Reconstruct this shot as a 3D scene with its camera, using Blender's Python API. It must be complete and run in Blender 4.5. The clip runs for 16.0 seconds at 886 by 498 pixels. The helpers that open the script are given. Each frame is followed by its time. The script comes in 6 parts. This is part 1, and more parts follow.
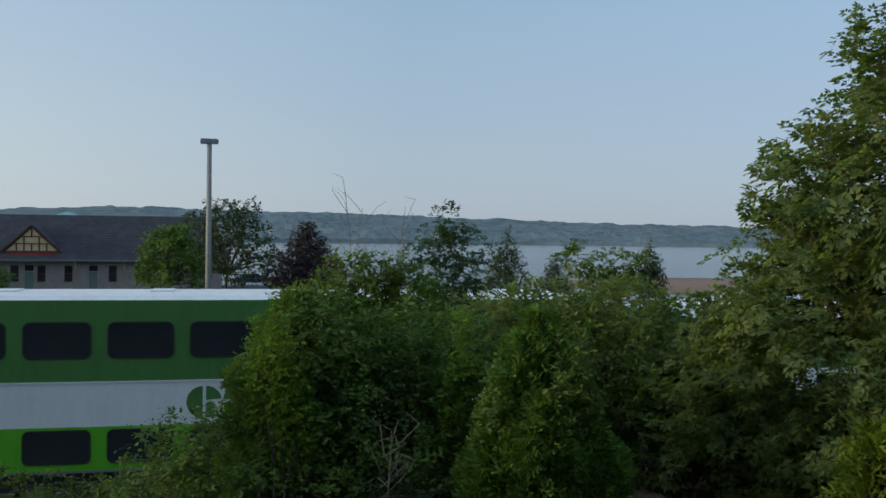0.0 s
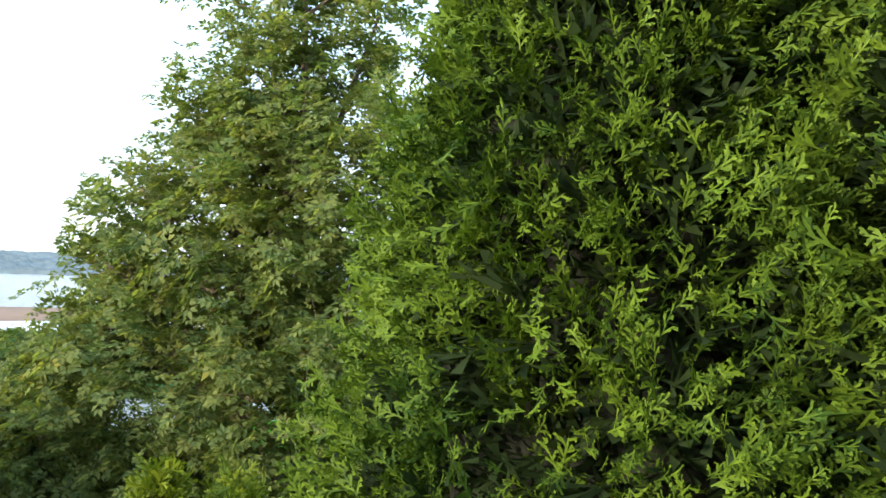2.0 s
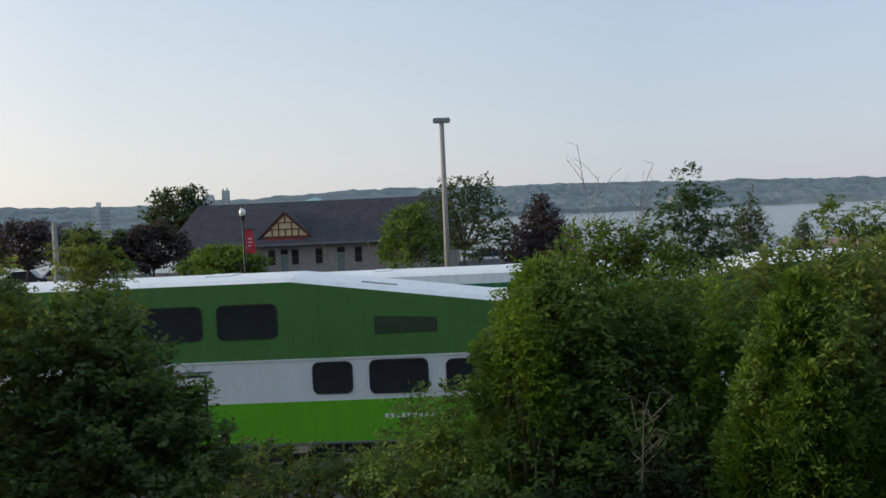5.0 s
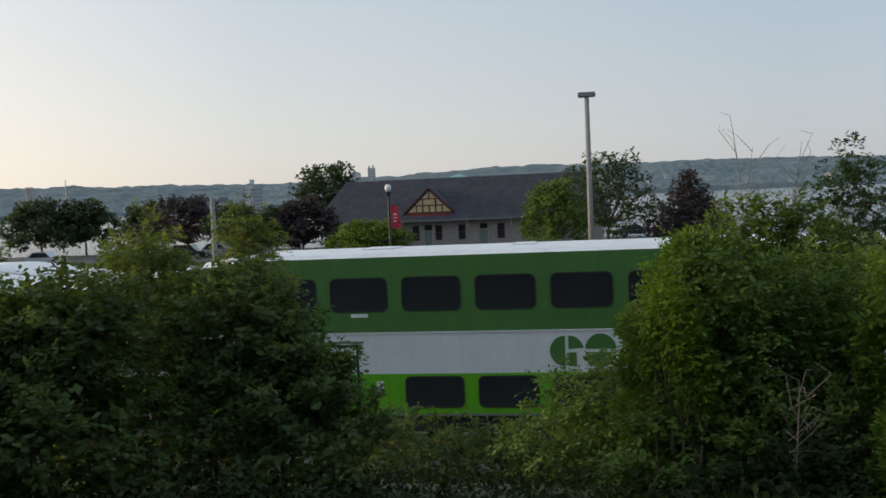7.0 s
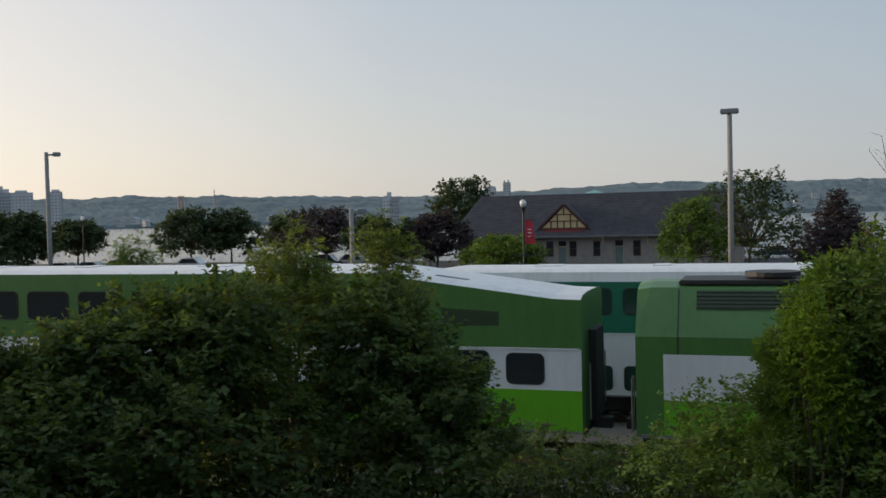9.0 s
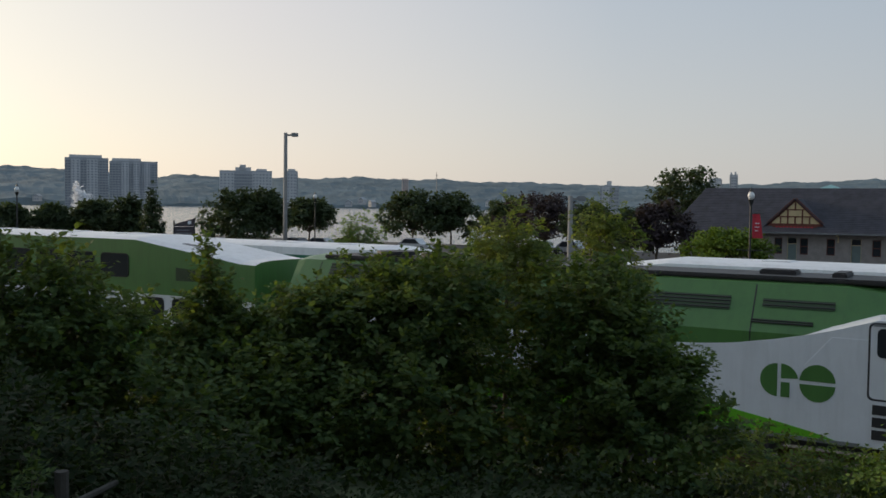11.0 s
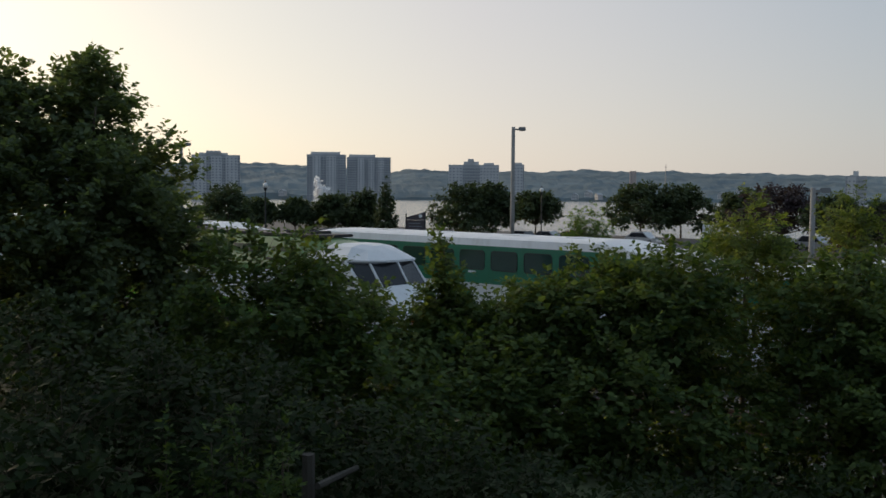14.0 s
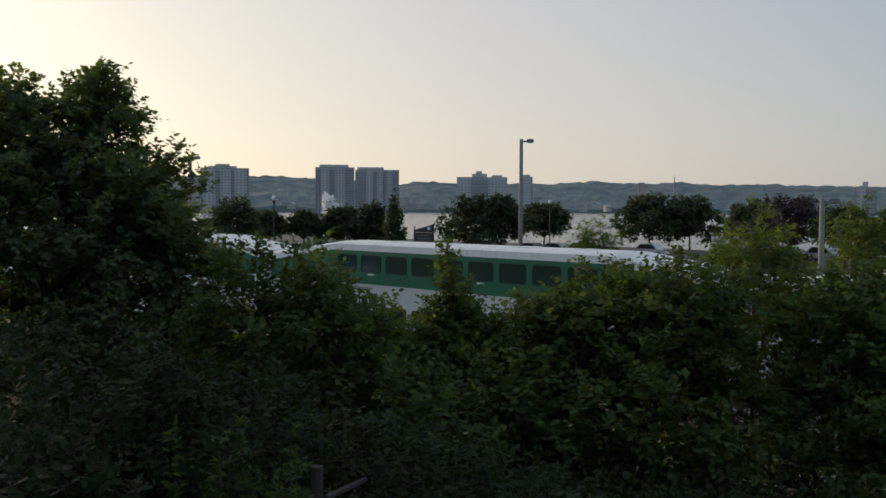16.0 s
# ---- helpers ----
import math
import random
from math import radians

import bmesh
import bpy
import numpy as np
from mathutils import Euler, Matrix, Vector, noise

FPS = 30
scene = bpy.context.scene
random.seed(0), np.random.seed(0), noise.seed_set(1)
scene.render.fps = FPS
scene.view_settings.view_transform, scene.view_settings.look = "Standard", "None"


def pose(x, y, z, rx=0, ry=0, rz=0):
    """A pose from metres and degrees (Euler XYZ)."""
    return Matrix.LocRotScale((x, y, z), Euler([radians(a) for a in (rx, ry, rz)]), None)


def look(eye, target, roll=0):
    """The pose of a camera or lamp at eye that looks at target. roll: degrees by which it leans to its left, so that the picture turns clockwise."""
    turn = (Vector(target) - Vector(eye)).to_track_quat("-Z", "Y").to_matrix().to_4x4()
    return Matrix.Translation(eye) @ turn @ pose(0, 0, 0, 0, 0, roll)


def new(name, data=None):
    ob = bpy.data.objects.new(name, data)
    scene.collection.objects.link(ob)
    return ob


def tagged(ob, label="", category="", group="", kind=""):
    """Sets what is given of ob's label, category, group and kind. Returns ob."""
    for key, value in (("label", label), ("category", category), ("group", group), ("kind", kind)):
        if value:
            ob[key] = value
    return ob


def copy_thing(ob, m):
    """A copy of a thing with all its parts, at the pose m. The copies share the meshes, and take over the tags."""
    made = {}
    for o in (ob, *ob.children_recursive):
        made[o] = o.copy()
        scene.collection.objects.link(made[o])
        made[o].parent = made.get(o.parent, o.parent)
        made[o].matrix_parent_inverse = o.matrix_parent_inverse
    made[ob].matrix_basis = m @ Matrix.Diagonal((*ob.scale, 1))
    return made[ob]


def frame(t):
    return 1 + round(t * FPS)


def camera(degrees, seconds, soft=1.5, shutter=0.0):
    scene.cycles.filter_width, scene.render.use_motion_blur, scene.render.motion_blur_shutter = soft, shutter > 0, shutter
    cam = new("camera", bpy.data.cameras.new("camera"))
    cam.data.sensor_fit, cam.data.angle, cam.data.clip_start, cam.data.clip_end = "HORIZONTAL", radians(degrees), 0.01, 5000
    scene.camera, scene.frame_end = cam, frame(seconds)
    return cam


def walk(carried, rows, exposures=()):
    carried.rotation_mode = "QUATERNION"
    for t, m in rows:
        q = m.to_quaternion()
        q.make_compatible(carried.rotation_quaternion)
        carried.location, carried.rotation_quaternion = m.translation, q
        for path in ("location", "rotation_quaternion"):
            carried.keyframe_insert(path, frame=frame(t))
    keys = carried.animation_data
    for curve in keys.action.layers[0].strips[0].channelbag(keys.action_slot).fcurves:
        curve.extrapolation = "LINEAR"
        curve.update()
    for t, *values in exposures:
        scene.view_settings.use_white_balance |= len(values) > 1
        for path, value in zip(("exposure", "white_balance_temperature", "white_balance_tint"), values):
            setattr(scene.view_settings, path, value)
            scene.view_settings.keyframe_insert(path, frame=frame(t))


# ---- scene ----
EYE = 5.75            # camera height over the rail head
cam = camera(49.63, 16.0, soft=1.6)
# seconds, offset from the standpoint, pitch, roll, yaw (0 looks square at the tracks, plus is left)
PATH = [
    (0.0, 0.045, -0.022, 0.027, -0.60, -0.64, -11.99),
    (0.5, 0.168, 0.008, 0.035, 0.42, -2.39, -28.38),
    (1.0, 0.224, -0.008, 0.049, 1.93, -4.75, -44.56),
    (1.5, 0.278, -0.135, 0.075, 1.82, -3.57, -53.79),
    (2.0, 0.218, -0.121, 0.100, 2.02, -1.99, -50.06),
    (2.5, 0.181, -0.090, 0.118, 1.91, -2.05, -46.90),
    (3.0, 0.127, -0.142, 0.120, -0.15, -0.95, -35.09),
    (3.5, 0.047, -0.054, 0.107, -1.74, -0.44, -24.19),
    (4.0, 0.015, 0.004, 0.090, -3.50, 1.03, -14.41),
    (4.5, -0.001, 0.148, 0.060, -3.09, 0.70, -2.11),
    (4.7, 0.007, 0.184, 0.042, -2.11, 1.45, -0.12),
    (6.8, -0.048, 0.148, -0.041, -3.03, 2.69, 9.59),
    (7.0, -0.033, 0.152, -0.036, -3.12, 2.49, 10.37),
    (7.5, -0.013, 0.138, -0.006, -2.72, 2.93, 12.85),
    (8.0, 0.044, 0.046, -0.004, -2.56, 2.37, 14.96),
    (8.5, 0.031, 0.043, -0.011, -2.21, 1.93, 16.58),
    (8.7, -0.004, 0.033, -0.005, -2.04, 1.66, 17.28),
    (10.8, -0.017, -0.022, -0.087, -2.81, -0.11, 29.38),
    (11.0, -0.039, -0.014, -0.081, -2.67, -0.71, 31.38),
    (11.5, -0.082, 0.000, -0.085, -3.33, -1.63, 36.59),
    (12.0, -0.057, -0.048, -0.067, -4.08, -1.26, 41.52),
    (12.5, -0.129, 0.012, -0.070, -4.41, -0.94, 43.76),
    (13.0, -0.117, 0.001, -0.068, -3.84, -0.13, 43.29),
    (13.5, -0.111, -0.005, -0.070, -3.52, -0.05, 44.19),
    (14.0, -0.102, -0.008, -0.063, -3.21, -0.41, 44.82),
    (14.5, -0.098, -0.012, -0.062, -2.72, -0.71, 44.79),
    (15.0, -0.101, -0.009, -0.065, -2.62, -0.52, 44.95),
    (15.5, -0.093, -0.011, -0.062, -2.61, -0.25, 45.05),
    (16.0, -0.088, -0.013, -0.064, -2.48, -0.21, 45.32),
]
EXPOSURES = [
    (0.0, 0.9, 5800, 4), (0.6, 0.92, 5800, 3), (1.0, 1.0, 5900, 3), (1.3, 1.3, 6000, 4), (1.5, 1.8, 6100, 6), (1.8, 2.55, 6250, 8), (2.1, 2.9, 6250, 8), (2.5, 2.95, 6250, 8),
    (3.0, 2.65, 6300, 8), (3.5, 1.82, 6450, 9), (4.0, 1.5, 6350, 9), (4.5, 1.35, 6400, 10), (7.0, 1.12, 6700, 10), (8.0, 1.02, 6750, 10), (11.0, 0.82, 6650, 11), (12.5, 0.75, 6600, 11), (14.0, 0.7, 6600, 11), (16.0, 0.62, 6600, 11)]
walk(cam, [(t, pose(x, y, EYE + z, 90 + p, r, w)) for t, x, y, z, p, r, w in PATH], EXPOSURES)

# ---- world and sun ----
SUN_AZ, SUN_EL = 86.0, 11.0      # degrees to the left of the square view, and up
world = bpy.data.worlds.new("world")
scene.world = world
world.use_nodes = True
wn = world.node_tree
sky = wn.nodes.new("ShaderNodeTexSky")
sky.sky_type = 'NISHITA'
sky.sun_disc = False
sky.sun_elevation = radians(SUN_EL)
sky.sun_rotation = radians(-SUN_AZ)
sky.altitude = 200
sky.air_density, sky.dust_density, sky.ozone_density = 1.0, 2.0, 2.0
# summer haze: warm and bright round the sun, paler along the horizon, blue away from it
toward = wn.nodes.new("ShaderNodeTexCoord")
along = wn.nodes.new("ShaderNodeVectorMath")
along.operation = 'DOT_PRODUCT'
along.inputs[1].default_value = (-math.sin(radians(SUN_AZ)), math.cos(radians(SUN_AZ)), 0)
wn.links.new(toward.outputs["Generated"], along.inputs[0])
rise = wn.nodes.new("ShaderNodeSeparateXYZ")
wn.links.new(toward.outputs["Generated"], rise.inputs[0])
lift = wn.nodes.new("ShaderNodeMapRange")
lift.inputs["From Min"].default_value, lift.inputs["From Max"].default_value = 0.0, 0.34
wn.links.new(rise.outputs[2], lift.inputs["Value"])
place = wn.nodes.new("ShaderNodeMapRange")
place.inputs["From Min"].default_value = -1.0
wn.links.new(along.outputs["Value"], place.inputs["Value"])


def haze_ramp(stops):
    r = wn.nodes.new("ShaderNodeValToRGB")
    e = r.color_ramp.elements
    while len(e) < len(stops):
        e.new(0.5)
    for k, (u, c) in enumerate(stops):
        e[k].position = (u + 1) / 2
        e[k].color = (c[0] / 4, c[1] / 4, c[2] / 4, 1)
    wn.links.new(place.outputs[0], r.inputs[0])
    return r


low_haze = haze_ramp(((-1, (1.25, 1.3, 1.5)), (-.5, (1.6, 1.65, 1.85)), (-.1, (1.62, 1.7, 1.86)), (.42, (2.2, 2.14, 2.08)), (.72, (2.95, 2.7, 2.45)), (.96, (3.6, 3.35, 2.8))))
high_haze = haze_ramp(((-1, (.95, 1.25, 1.65)), (-.5, (1.25, 1.65, 2.15)), (-.1, (1.1, 1.5, 1.9)), (.42, (1.48, 1.8, 2.16)), (.72, (2.4, 2.38, 2.48)), (.96, (3.2, 3.15, 2.75))))
veil = wn.nodes.new("ShaderNodeMixRGB")
wn.links.new(lift.outputs[0], veil.inputs[0])
wn.links.new(low_haze.outputs[0], veil.inputs[1])
wn.links.new(high_haze.outputs[0], veil.inputs[2])
full = wn.nodes.new("ShaderNodeVectorMath")
full.operation = 'SCALE'
full.inputs["Scale"].default_value = 4.0
wn.links.new(veil.outputs[0], full.inputs[0])
haze = wn.nodes.new("ShaderNodeMixRGB")
haze.inputs[0].default_value = 0.88
wn.links.new(sky.outputs[0], haze.inputs[1])
wn.links.new(full.outputs[0], haze.inputs[2])
wn.links.new(haze.outputs[0], wn.nodes["Background"].inputs[0])
wn.nodes["Background"].inputs[1].default_value = 0.15
sun = new("sun", bpy.data.lights.new("sun", 'SUN'))
sun.data.energy, sun.data.angle, sun.data.color = 1.25, radians(8), (1.0, 0.82, 0.6)
sd = Vector((-math.sin(radians(SUN_AZ)) * math.cos(radians(SUN_EL)), math.cos(radians(SUN_AZ)) * math.cos(radians(SUN_EL)), math.sin(radians(SUN_EL))))
sun.matrix_world = look(sd * 100 + Vector((0, 0, 20)), (0, 0, 20))


# ---- materials ----
def nodes_of(name):
    m = bpy.data.materials.new(name)
    m.use_nodes = True
    return m, m.node_tree, m.node_tree.nodes["Principled BSDF"]


def add(nt, kind, **inputs):
    n = nt.nodes.new(kind)
    for k, v in inputs.items():
        n.inputs[k.replace("_", " ")].default_value = v
    return n


def surface(name, color, rough=0.6, metal=0.0, var=0.25, scale=3.0, fine=60.0, bump=0.1, coat=0.0, spec=0.5, grime=(0.05, 0.05, 0.04), dirt=0.0):
    """Painted or natural surface: two scales of tone, streaked dirt of its own, fine relief."""
    m, nt, b = nodes_of(name)
    co = nt.nodes.new("ShaderNodeTexCoord")
    n1 = add(nt, "ShaderNodeTexNoise", Scale=scale, Detail=5.0, Roughness=0.6)
    n2 = add(nt, "ShaderNodeTexNoise", Scale=fine, Detail=3.0)
    for n in (n1, n2):
        nt.links.new(co.outputs["Object"], n.inputs["Vector"])
    mix = nt.nodes.new("ShaderNodeMath")
    mix.operation = 'MULTIPLY_ADD'
    nt.links.new(n2.outputs[0], mix.inputs[0])
    mix.inputs[1].default_value = 0.4
    nt.links.new(n1.outputs[0], mix.inputs[2])
    ramp = nt.nodes.new("ShaderNodeValToRGB")
    lo = [c * (1 - var) for c in color]
    hi = [min(1, c * (1 + var)) for c in color]
    ramp.color_ramp.elements[0].position, ramp.color_ramp.elements[1].position = 0.45, 0.95
    ramp.color_ramp.elements[0].color, ramp.color_ramp.elements[1].color = (*lo, 1), (*hi, 1)
    nt.links.new(mix.outputs[0], ramp.inputs[0])
    out = ramp.outputs[0]
    if dirt:
        mp = add(nt, "ShaderNodeMapping", Scale=(2.5, 2.5, 0.35))
        nt.links.new(co.outputs["Object"], mp.inputs[0])
        n3 = add(nt, "ShaderNodeTexNoise", Scale=1.6, Detail=6.0, Roughness=0.7)
        nt.links.new(mp.outputs[0], n3.inputs["Vector"])
        r3 = nt.nodes.new("ShaderNodeValToRGB")
        r3.color_ramp.elements[0].position, r3.color_ramp.elements[1].position = 0.45, 0.8
        r3.color_ramp.elements[1].color = (dirt, dirt, dirt, 1)
        nt.links.new(n3.outputs[0], r3.inputs[0])
        mx = nt.nodes.new("ShaderNodeMixRGB")
        nt.links.new(r3.outputs[0], mx.inputs[0])
        nt.links.new(out, mx.inputs[1])
        mx.inputs[2].default_value = (*grime, 1)
        out = mx.outputs[0]
    nt.links.new(out, b.inputs["Base Color"])
    b.inputs["Roughness"].default_value, b.inputs["Metallic"].default_value = rough, metal
    b.inputs["Coat Weight"].default_value = coat
    b.inputs["Specular IOR Level"].default_value = spec
    if bump:
        bp = add(nt, "ShaderNodeBump", Strength=bump, Distance=0.02)
        nt.links.new(mix.outputs[0], bp.inputs["Height"])
        nt.links.new(bp.outputs[0], b.inputs["Normal"])
    return m


def foliage(name, dark, light, accent=None, through_light=0.35, rough=0.65):
    """Leaves: tone differs leaf by leaf and in patches, light comes through."""
    m, nt, b = nodes_of(name)
    geo = nt.nodes.new("ShaderNodeNewGeometry")
    co = nt.nodes.new("ShaderNodeTexCoord")
    n1 = add(nt, "ShaderNodeTexNoise", Scale=1.7, Detail=4.0, Roughness=0.7)
    nt.links.new(co.outputs["Object"], n1.inputs["Vector"])
    ad = nt.nodes.new("ShaderNodeMath")
    ad.operation = 'MULTIPLY_ADD'
    nt.links.new(geo.outputs["Random Per Island"], ad.inputs[0])
    ad.inputs[1].default_value = 0.36
    nt.links.new(n1.outputs[0], ad.inputs[2])
    ramp = nt.nodes.new("ShaderNodeValToRGB")
    e = ramp.color_ramp.elements
    e[0].position, e[0].color = 0.42, (*dark, 1)
    e[1].position, e[1].color = 0.86, (*light, 1)
    if accent:
        x = e.new(1.0)
        x.color = (*accent, 1)
    nt.links.new(ad.outputs[0], ramp.inputs[0])
    nt.links.new(ramp.outputs[0], b.inputs["Base Color"])
    b.inputs["Roughness"].default_value = rough
    b.inputs["Specular IOR Level"].default_value = 0.18
    tr = nt.nodes.new("ShaderNodeBsdfTranslucent")
    br = nt.nodes.new("ShaderNodeMixRGB")
    br.blend_type = 'MULTIPLY'
    br.inputs[0].default_value = 1.0
    br.inputs[2].default_value = (1.3, 1.25, 0.5, 1) if light[2] < 0.5 else (1, 1, 1, 1)
    nt.links.new(ramp.outputs[0], br.inputs[1])
    nt.links.new(br.outputs[0], tr.inputs["Color"])
    mx = nt.nodes.new("ShaderNodeMixShader")
    mx.inputs[0].default_value = through_light
    nt.links.new(b.outputs[0], mx.inputs[1])
    nt.links.new(tr.outputs[0], mx.inputs[2])
    nt.links.new(mx.outputs[0], nt.nodes["Material Output"].inputs["Surface"])
    return m


M_GREEN = surface("coach_green", (0.075, 0.19, 0.05), 0.36, var=0.08, scale=1.2, bump=0.02, dirt=0.35, grime=(0.04, 0.07, 0.03))
M_LIME = surface("lime_green", (0.12, 0.42, 0.015), 0.4, var=0.08, scale=1.2, bump=0.02, dirt=0.3, grime=(0.05, 0.12, 0.02))
M_TEAL = surface("old_dark_green", (0.012, 0.16, 0.09), 0.4, var=0.1, scale=1.2, bump=0.02, dirt=0.35, grime=(0.02, 0.08, 0.05))
M_WHITE = surface("white_paint", (0.72, 0.74, 0.76), 0.4, var=0.05, scale=1.5, bump=0.02, dirt=0.25, grime=(0.4, 0.4, 0.38))
M_ROOF = surface("white_roof", (0.78, 0.79, 0.8), 0.45, var=0.06, scale=0.8, bump=0.04, dirt=0.45, grime=(0.45, 0.44, 0.42))
M_GLASS = surface("tinted_glass", (0.026, 0.03, 0.036), 0.09, var=0.3, scale=0.6, bump=0.0, spec=0.42)
# green tint stands for the sky reflected in the parked coach's panes
M_OLDGLASS = surface("glass_painted_reflection", (0.018, 0.05, 0.04), 0.14, var=0.3, scale=0.6, bump=0.0, spec=0.6)
M_VENT = surface("dark_green_louvre", (0.03, 0.06, 0.025), 0.6, var=0.15, scale=2, bump=0.0)
M_RUBBER = surface("black_rubber", (0.02, 0.02, 0.02), 0.7, var=0.2)
M_BLACK = surface("black_steel", (0.025, 0.025, 0.027), 0.6, var=0.3, dirt=0.4, grime=(0.08, 0.06, 0.04))
M_STEEL = surface("steel", (0.4, 0.4, 0.4), 0.4, 0.9, var=0.15)
M_RUST = surface("rail_steel", (0.16, 0.09, 0.06), 0.55, 0.5, var=0.4)
M_GREY = surface("grey_metal", (0.2, 0.21, 0.22), 0.5, 0.3, var=0.15)
M_POLE = surface("weathered_pole", (0.25, 0.245, 0.235), 0.75, var=0.15, scale=6, dirt=0.3, grime=(0.2, 0.18, 0.16))
M_DPOLE = surface("black_pole", (0.02, 0.022, 0.022), 0.5, var=0.2)
M_GLOBE = surface("milky_globe", (0.8, 0.8, 0.78), 0.3, var=0.04, bump=0)
M_RED = surface("red_fabric", (0.5, 0.03, 0.05), 0.8, var=0.15)
M_SHINGLE = surface("dark_shingles", (0.055, 0.054, 0.066), 0.85, var=0.35, scale=1.0, fine=12, bump=0.3)
M_STONE = surface("grey_brick", (0.30, 0.27, 0.25), 0.85, var=0.2, scale=1.5, fine=14, bump=0.3)
M_TIMBER = surface("dark_red_timber", (0.13, 0.035, 0.02), 0.7, var=0.2)
M_CREAM = surface("cream_stucco", (0.62, 0.5, 0.28), 0.8, var=0.1)
M_DOORG = surface("green_door_paint", (0.15, 0.2, 0.19), 0.5, var=0.1)
M_COPPER = surface("verdigris_roof", (0.22, 0.42, 0.42), 0.6, var=0.15)
M_BARK = surface("bark", (0.12, 0.095, 0.07), 0.9, var=0.4, scale=8, fine=40, bump=0.6)
M_DEAD = surface("dead_wood", (0.2, 0.165, 0.14), 0.9, var=0.3, scale=8)
# near-black: the deep shade inside the cedars is put into this colour
M_SHADE_CORE = surface("dry_core_painted_shade", (0.007, 0.009, 0.004), 0.95, var=0.6, scale=9, fine=50, bump=0.8)
M_BALLAST = surface("ballast", (0.16, 0.15, 0.14), 0.95, var=0.5, scale=6, fine=30, bump=0.8)
M_ASPHALT = surface("asphalt", (0.055, 0.055, 0.057), 0.9, var=0.25, scale=0.4, fine=25, bump=0.3)
M_EARTH = surface("earth_and_grass", (0.06, 0.075, 0.03), 0.95, var=0.5, scale=0.6, fine=9, bump=0.6)
M_SAND = surface("brown_sand", (0.2, 0.13, 0.088), 0.95, var=0.25, scale=0.05, fine=0.6, bump=0.3)
M_PATH = surface("mulch_path", (0.2, 0.13, 0.09), 0.95, var=0.35, scale=3, fine=30, bump=0.5)
M_KERB = surface("concrete_kerb", (0.3, 0.285, 0.26), 0.85, var=0.15, scale=4)
M_POST = surface("grey_weathered_wood", (0.07, 0.062, 0.052), 0.9, var=0.3, scale=10, bump=0.5)
# far building colours raised paler, distance haze painted into them
M_CONC = surface("apartment_concrete", (0.58, 0.57, 0.56), 0.85, var=0.1, scale=0.05, fine=0.5, bump=0)
M_CONC_D = surface("apartment_dark_panel", (0.4, 0.41, 0.42), 0.7, var=0.12, scale=0.05, fine=0.5, bump=0)
M_FARGLASS = surface("far_window_glass", (0.24, 0.26, 0.29), 0.55, var=0.2, scale=0.1, bump=0)
# pale bluish tone puts the distance haze into the woods' colour
M_HAZE_WOODS = surface("far_woods_painted_haze", (0.145, 0.185, 0.2), 0.95, var=0.26, scale=0.012, fine=0.09, bump=0, spec=0.1)
M_STACK = surface("pale_pink_stack", (0.5, 0.4, 0.36), 0.8, var=0.1, scale=0.1, bump=0)
M_SIGNRED = surface("sign_panel", (0.06, 0.045, 0.05), 0.5, var=0.15)
M_CAR = [surface("car_paint", c, 0.25, 0.3, var=0.05, bump=0, coat=0.6) for c in ((0.03, 0.03, 0.035), (0.35, 0.36, 0.38), (0.12, 0.02, 0.02), (0.6, 0.6, 0.6), (0.04, 0.06, 0.11))]
M_REDLAMP, _nt, _b = nodes_of("red_marker_lamp")
_b.inputs["Base Color"].default_value = (0.6, 0.02, 0.02, 1)
_b.inputs["Emission Color"].default_value = (1, 0.05, 0.03, 1)
_b.inputs["Emission Strength"].default_value = 0.15

L_MAPLE = foliage("maple_leaves", (0.08, 0.14, 0.055), (0.21, 0.26, 0.09), (0.25, 0.25, 0.055), through_light=0.58)
L_CEDAR = foliage("cedar_sprays", (0.018, 0.048, 0.007), (0.104, 0.172, 0.013), through_light=0.2)
L_YELLOW = foliage("yellow_green_leaves", (0.06, 0.11, 0.02), (0.15, 0.22, 0.036), (0.2, 0.23, 0.04))
L_VINE = foliage("vine_leaves", (0.05, 0.105, 0.028), (0.155, 0.235, 0.05), through_light=0.35)
# leaf colour darkened to stand for the shade low in the thicket
L_SHADE = foliage("leaves_painted_shade", (0.012, 0.028, 0.01), (0.03, 0.05, 0.016))
L_GREY = foliage("blue_green_leaves", (0.03, 0.068, 0.032), (0.075, 0.125, 0.055))
L_PURPLE = foliage("purple_leaves", (0.042, 0.034, 0.040), (0.08, 0.06, 0.07), through_light=0.25)
M_SPRAY = foliage("water_spray", (0.85, 0.87, 0.9), (0.95, 0.95, 0.95), through_light=0.5)
L_FROND = foliage("cedar_fronds", (0.032, 0.085, 0.014), (0.13, 0.21, 0.03), through_light=0.25)
L_TIP = foliage("young_cedar_tips", (0.05, 0.10, 0.01), (0.19, 0.24, 0.02), through_light=0.3)
L_THICKET = foliage("thicket_leaves", (0.036, 0.074, 0.028), (0.13, 0.185, 0.06), (0.15, 0.17, 0.05), through_light=0.45)
# weed colour cut down so that the bank's shade is painted in
L_SHADE_GRASS = foliage("undergrowth", (0.012, 0.024, 0.008), (0.036, 0.052, 0.015), (0.065, 0.056, 0.02))
L_YOUNG = foliage("young_box_elder_leaves", (0.08, 0.125, 0.045), (0.19, 0.235, 0.08), (0.22, 0.22, 0.07), through_light=0.5)
# brighter copy of the vine leaves, with sunlight put into the colour
L_LIT_VINE = foliage("vine_leaves_painted_sun", (0.065, 0.15, 0.016), (0.17, 0.27, 0.03), through_light=0.4)
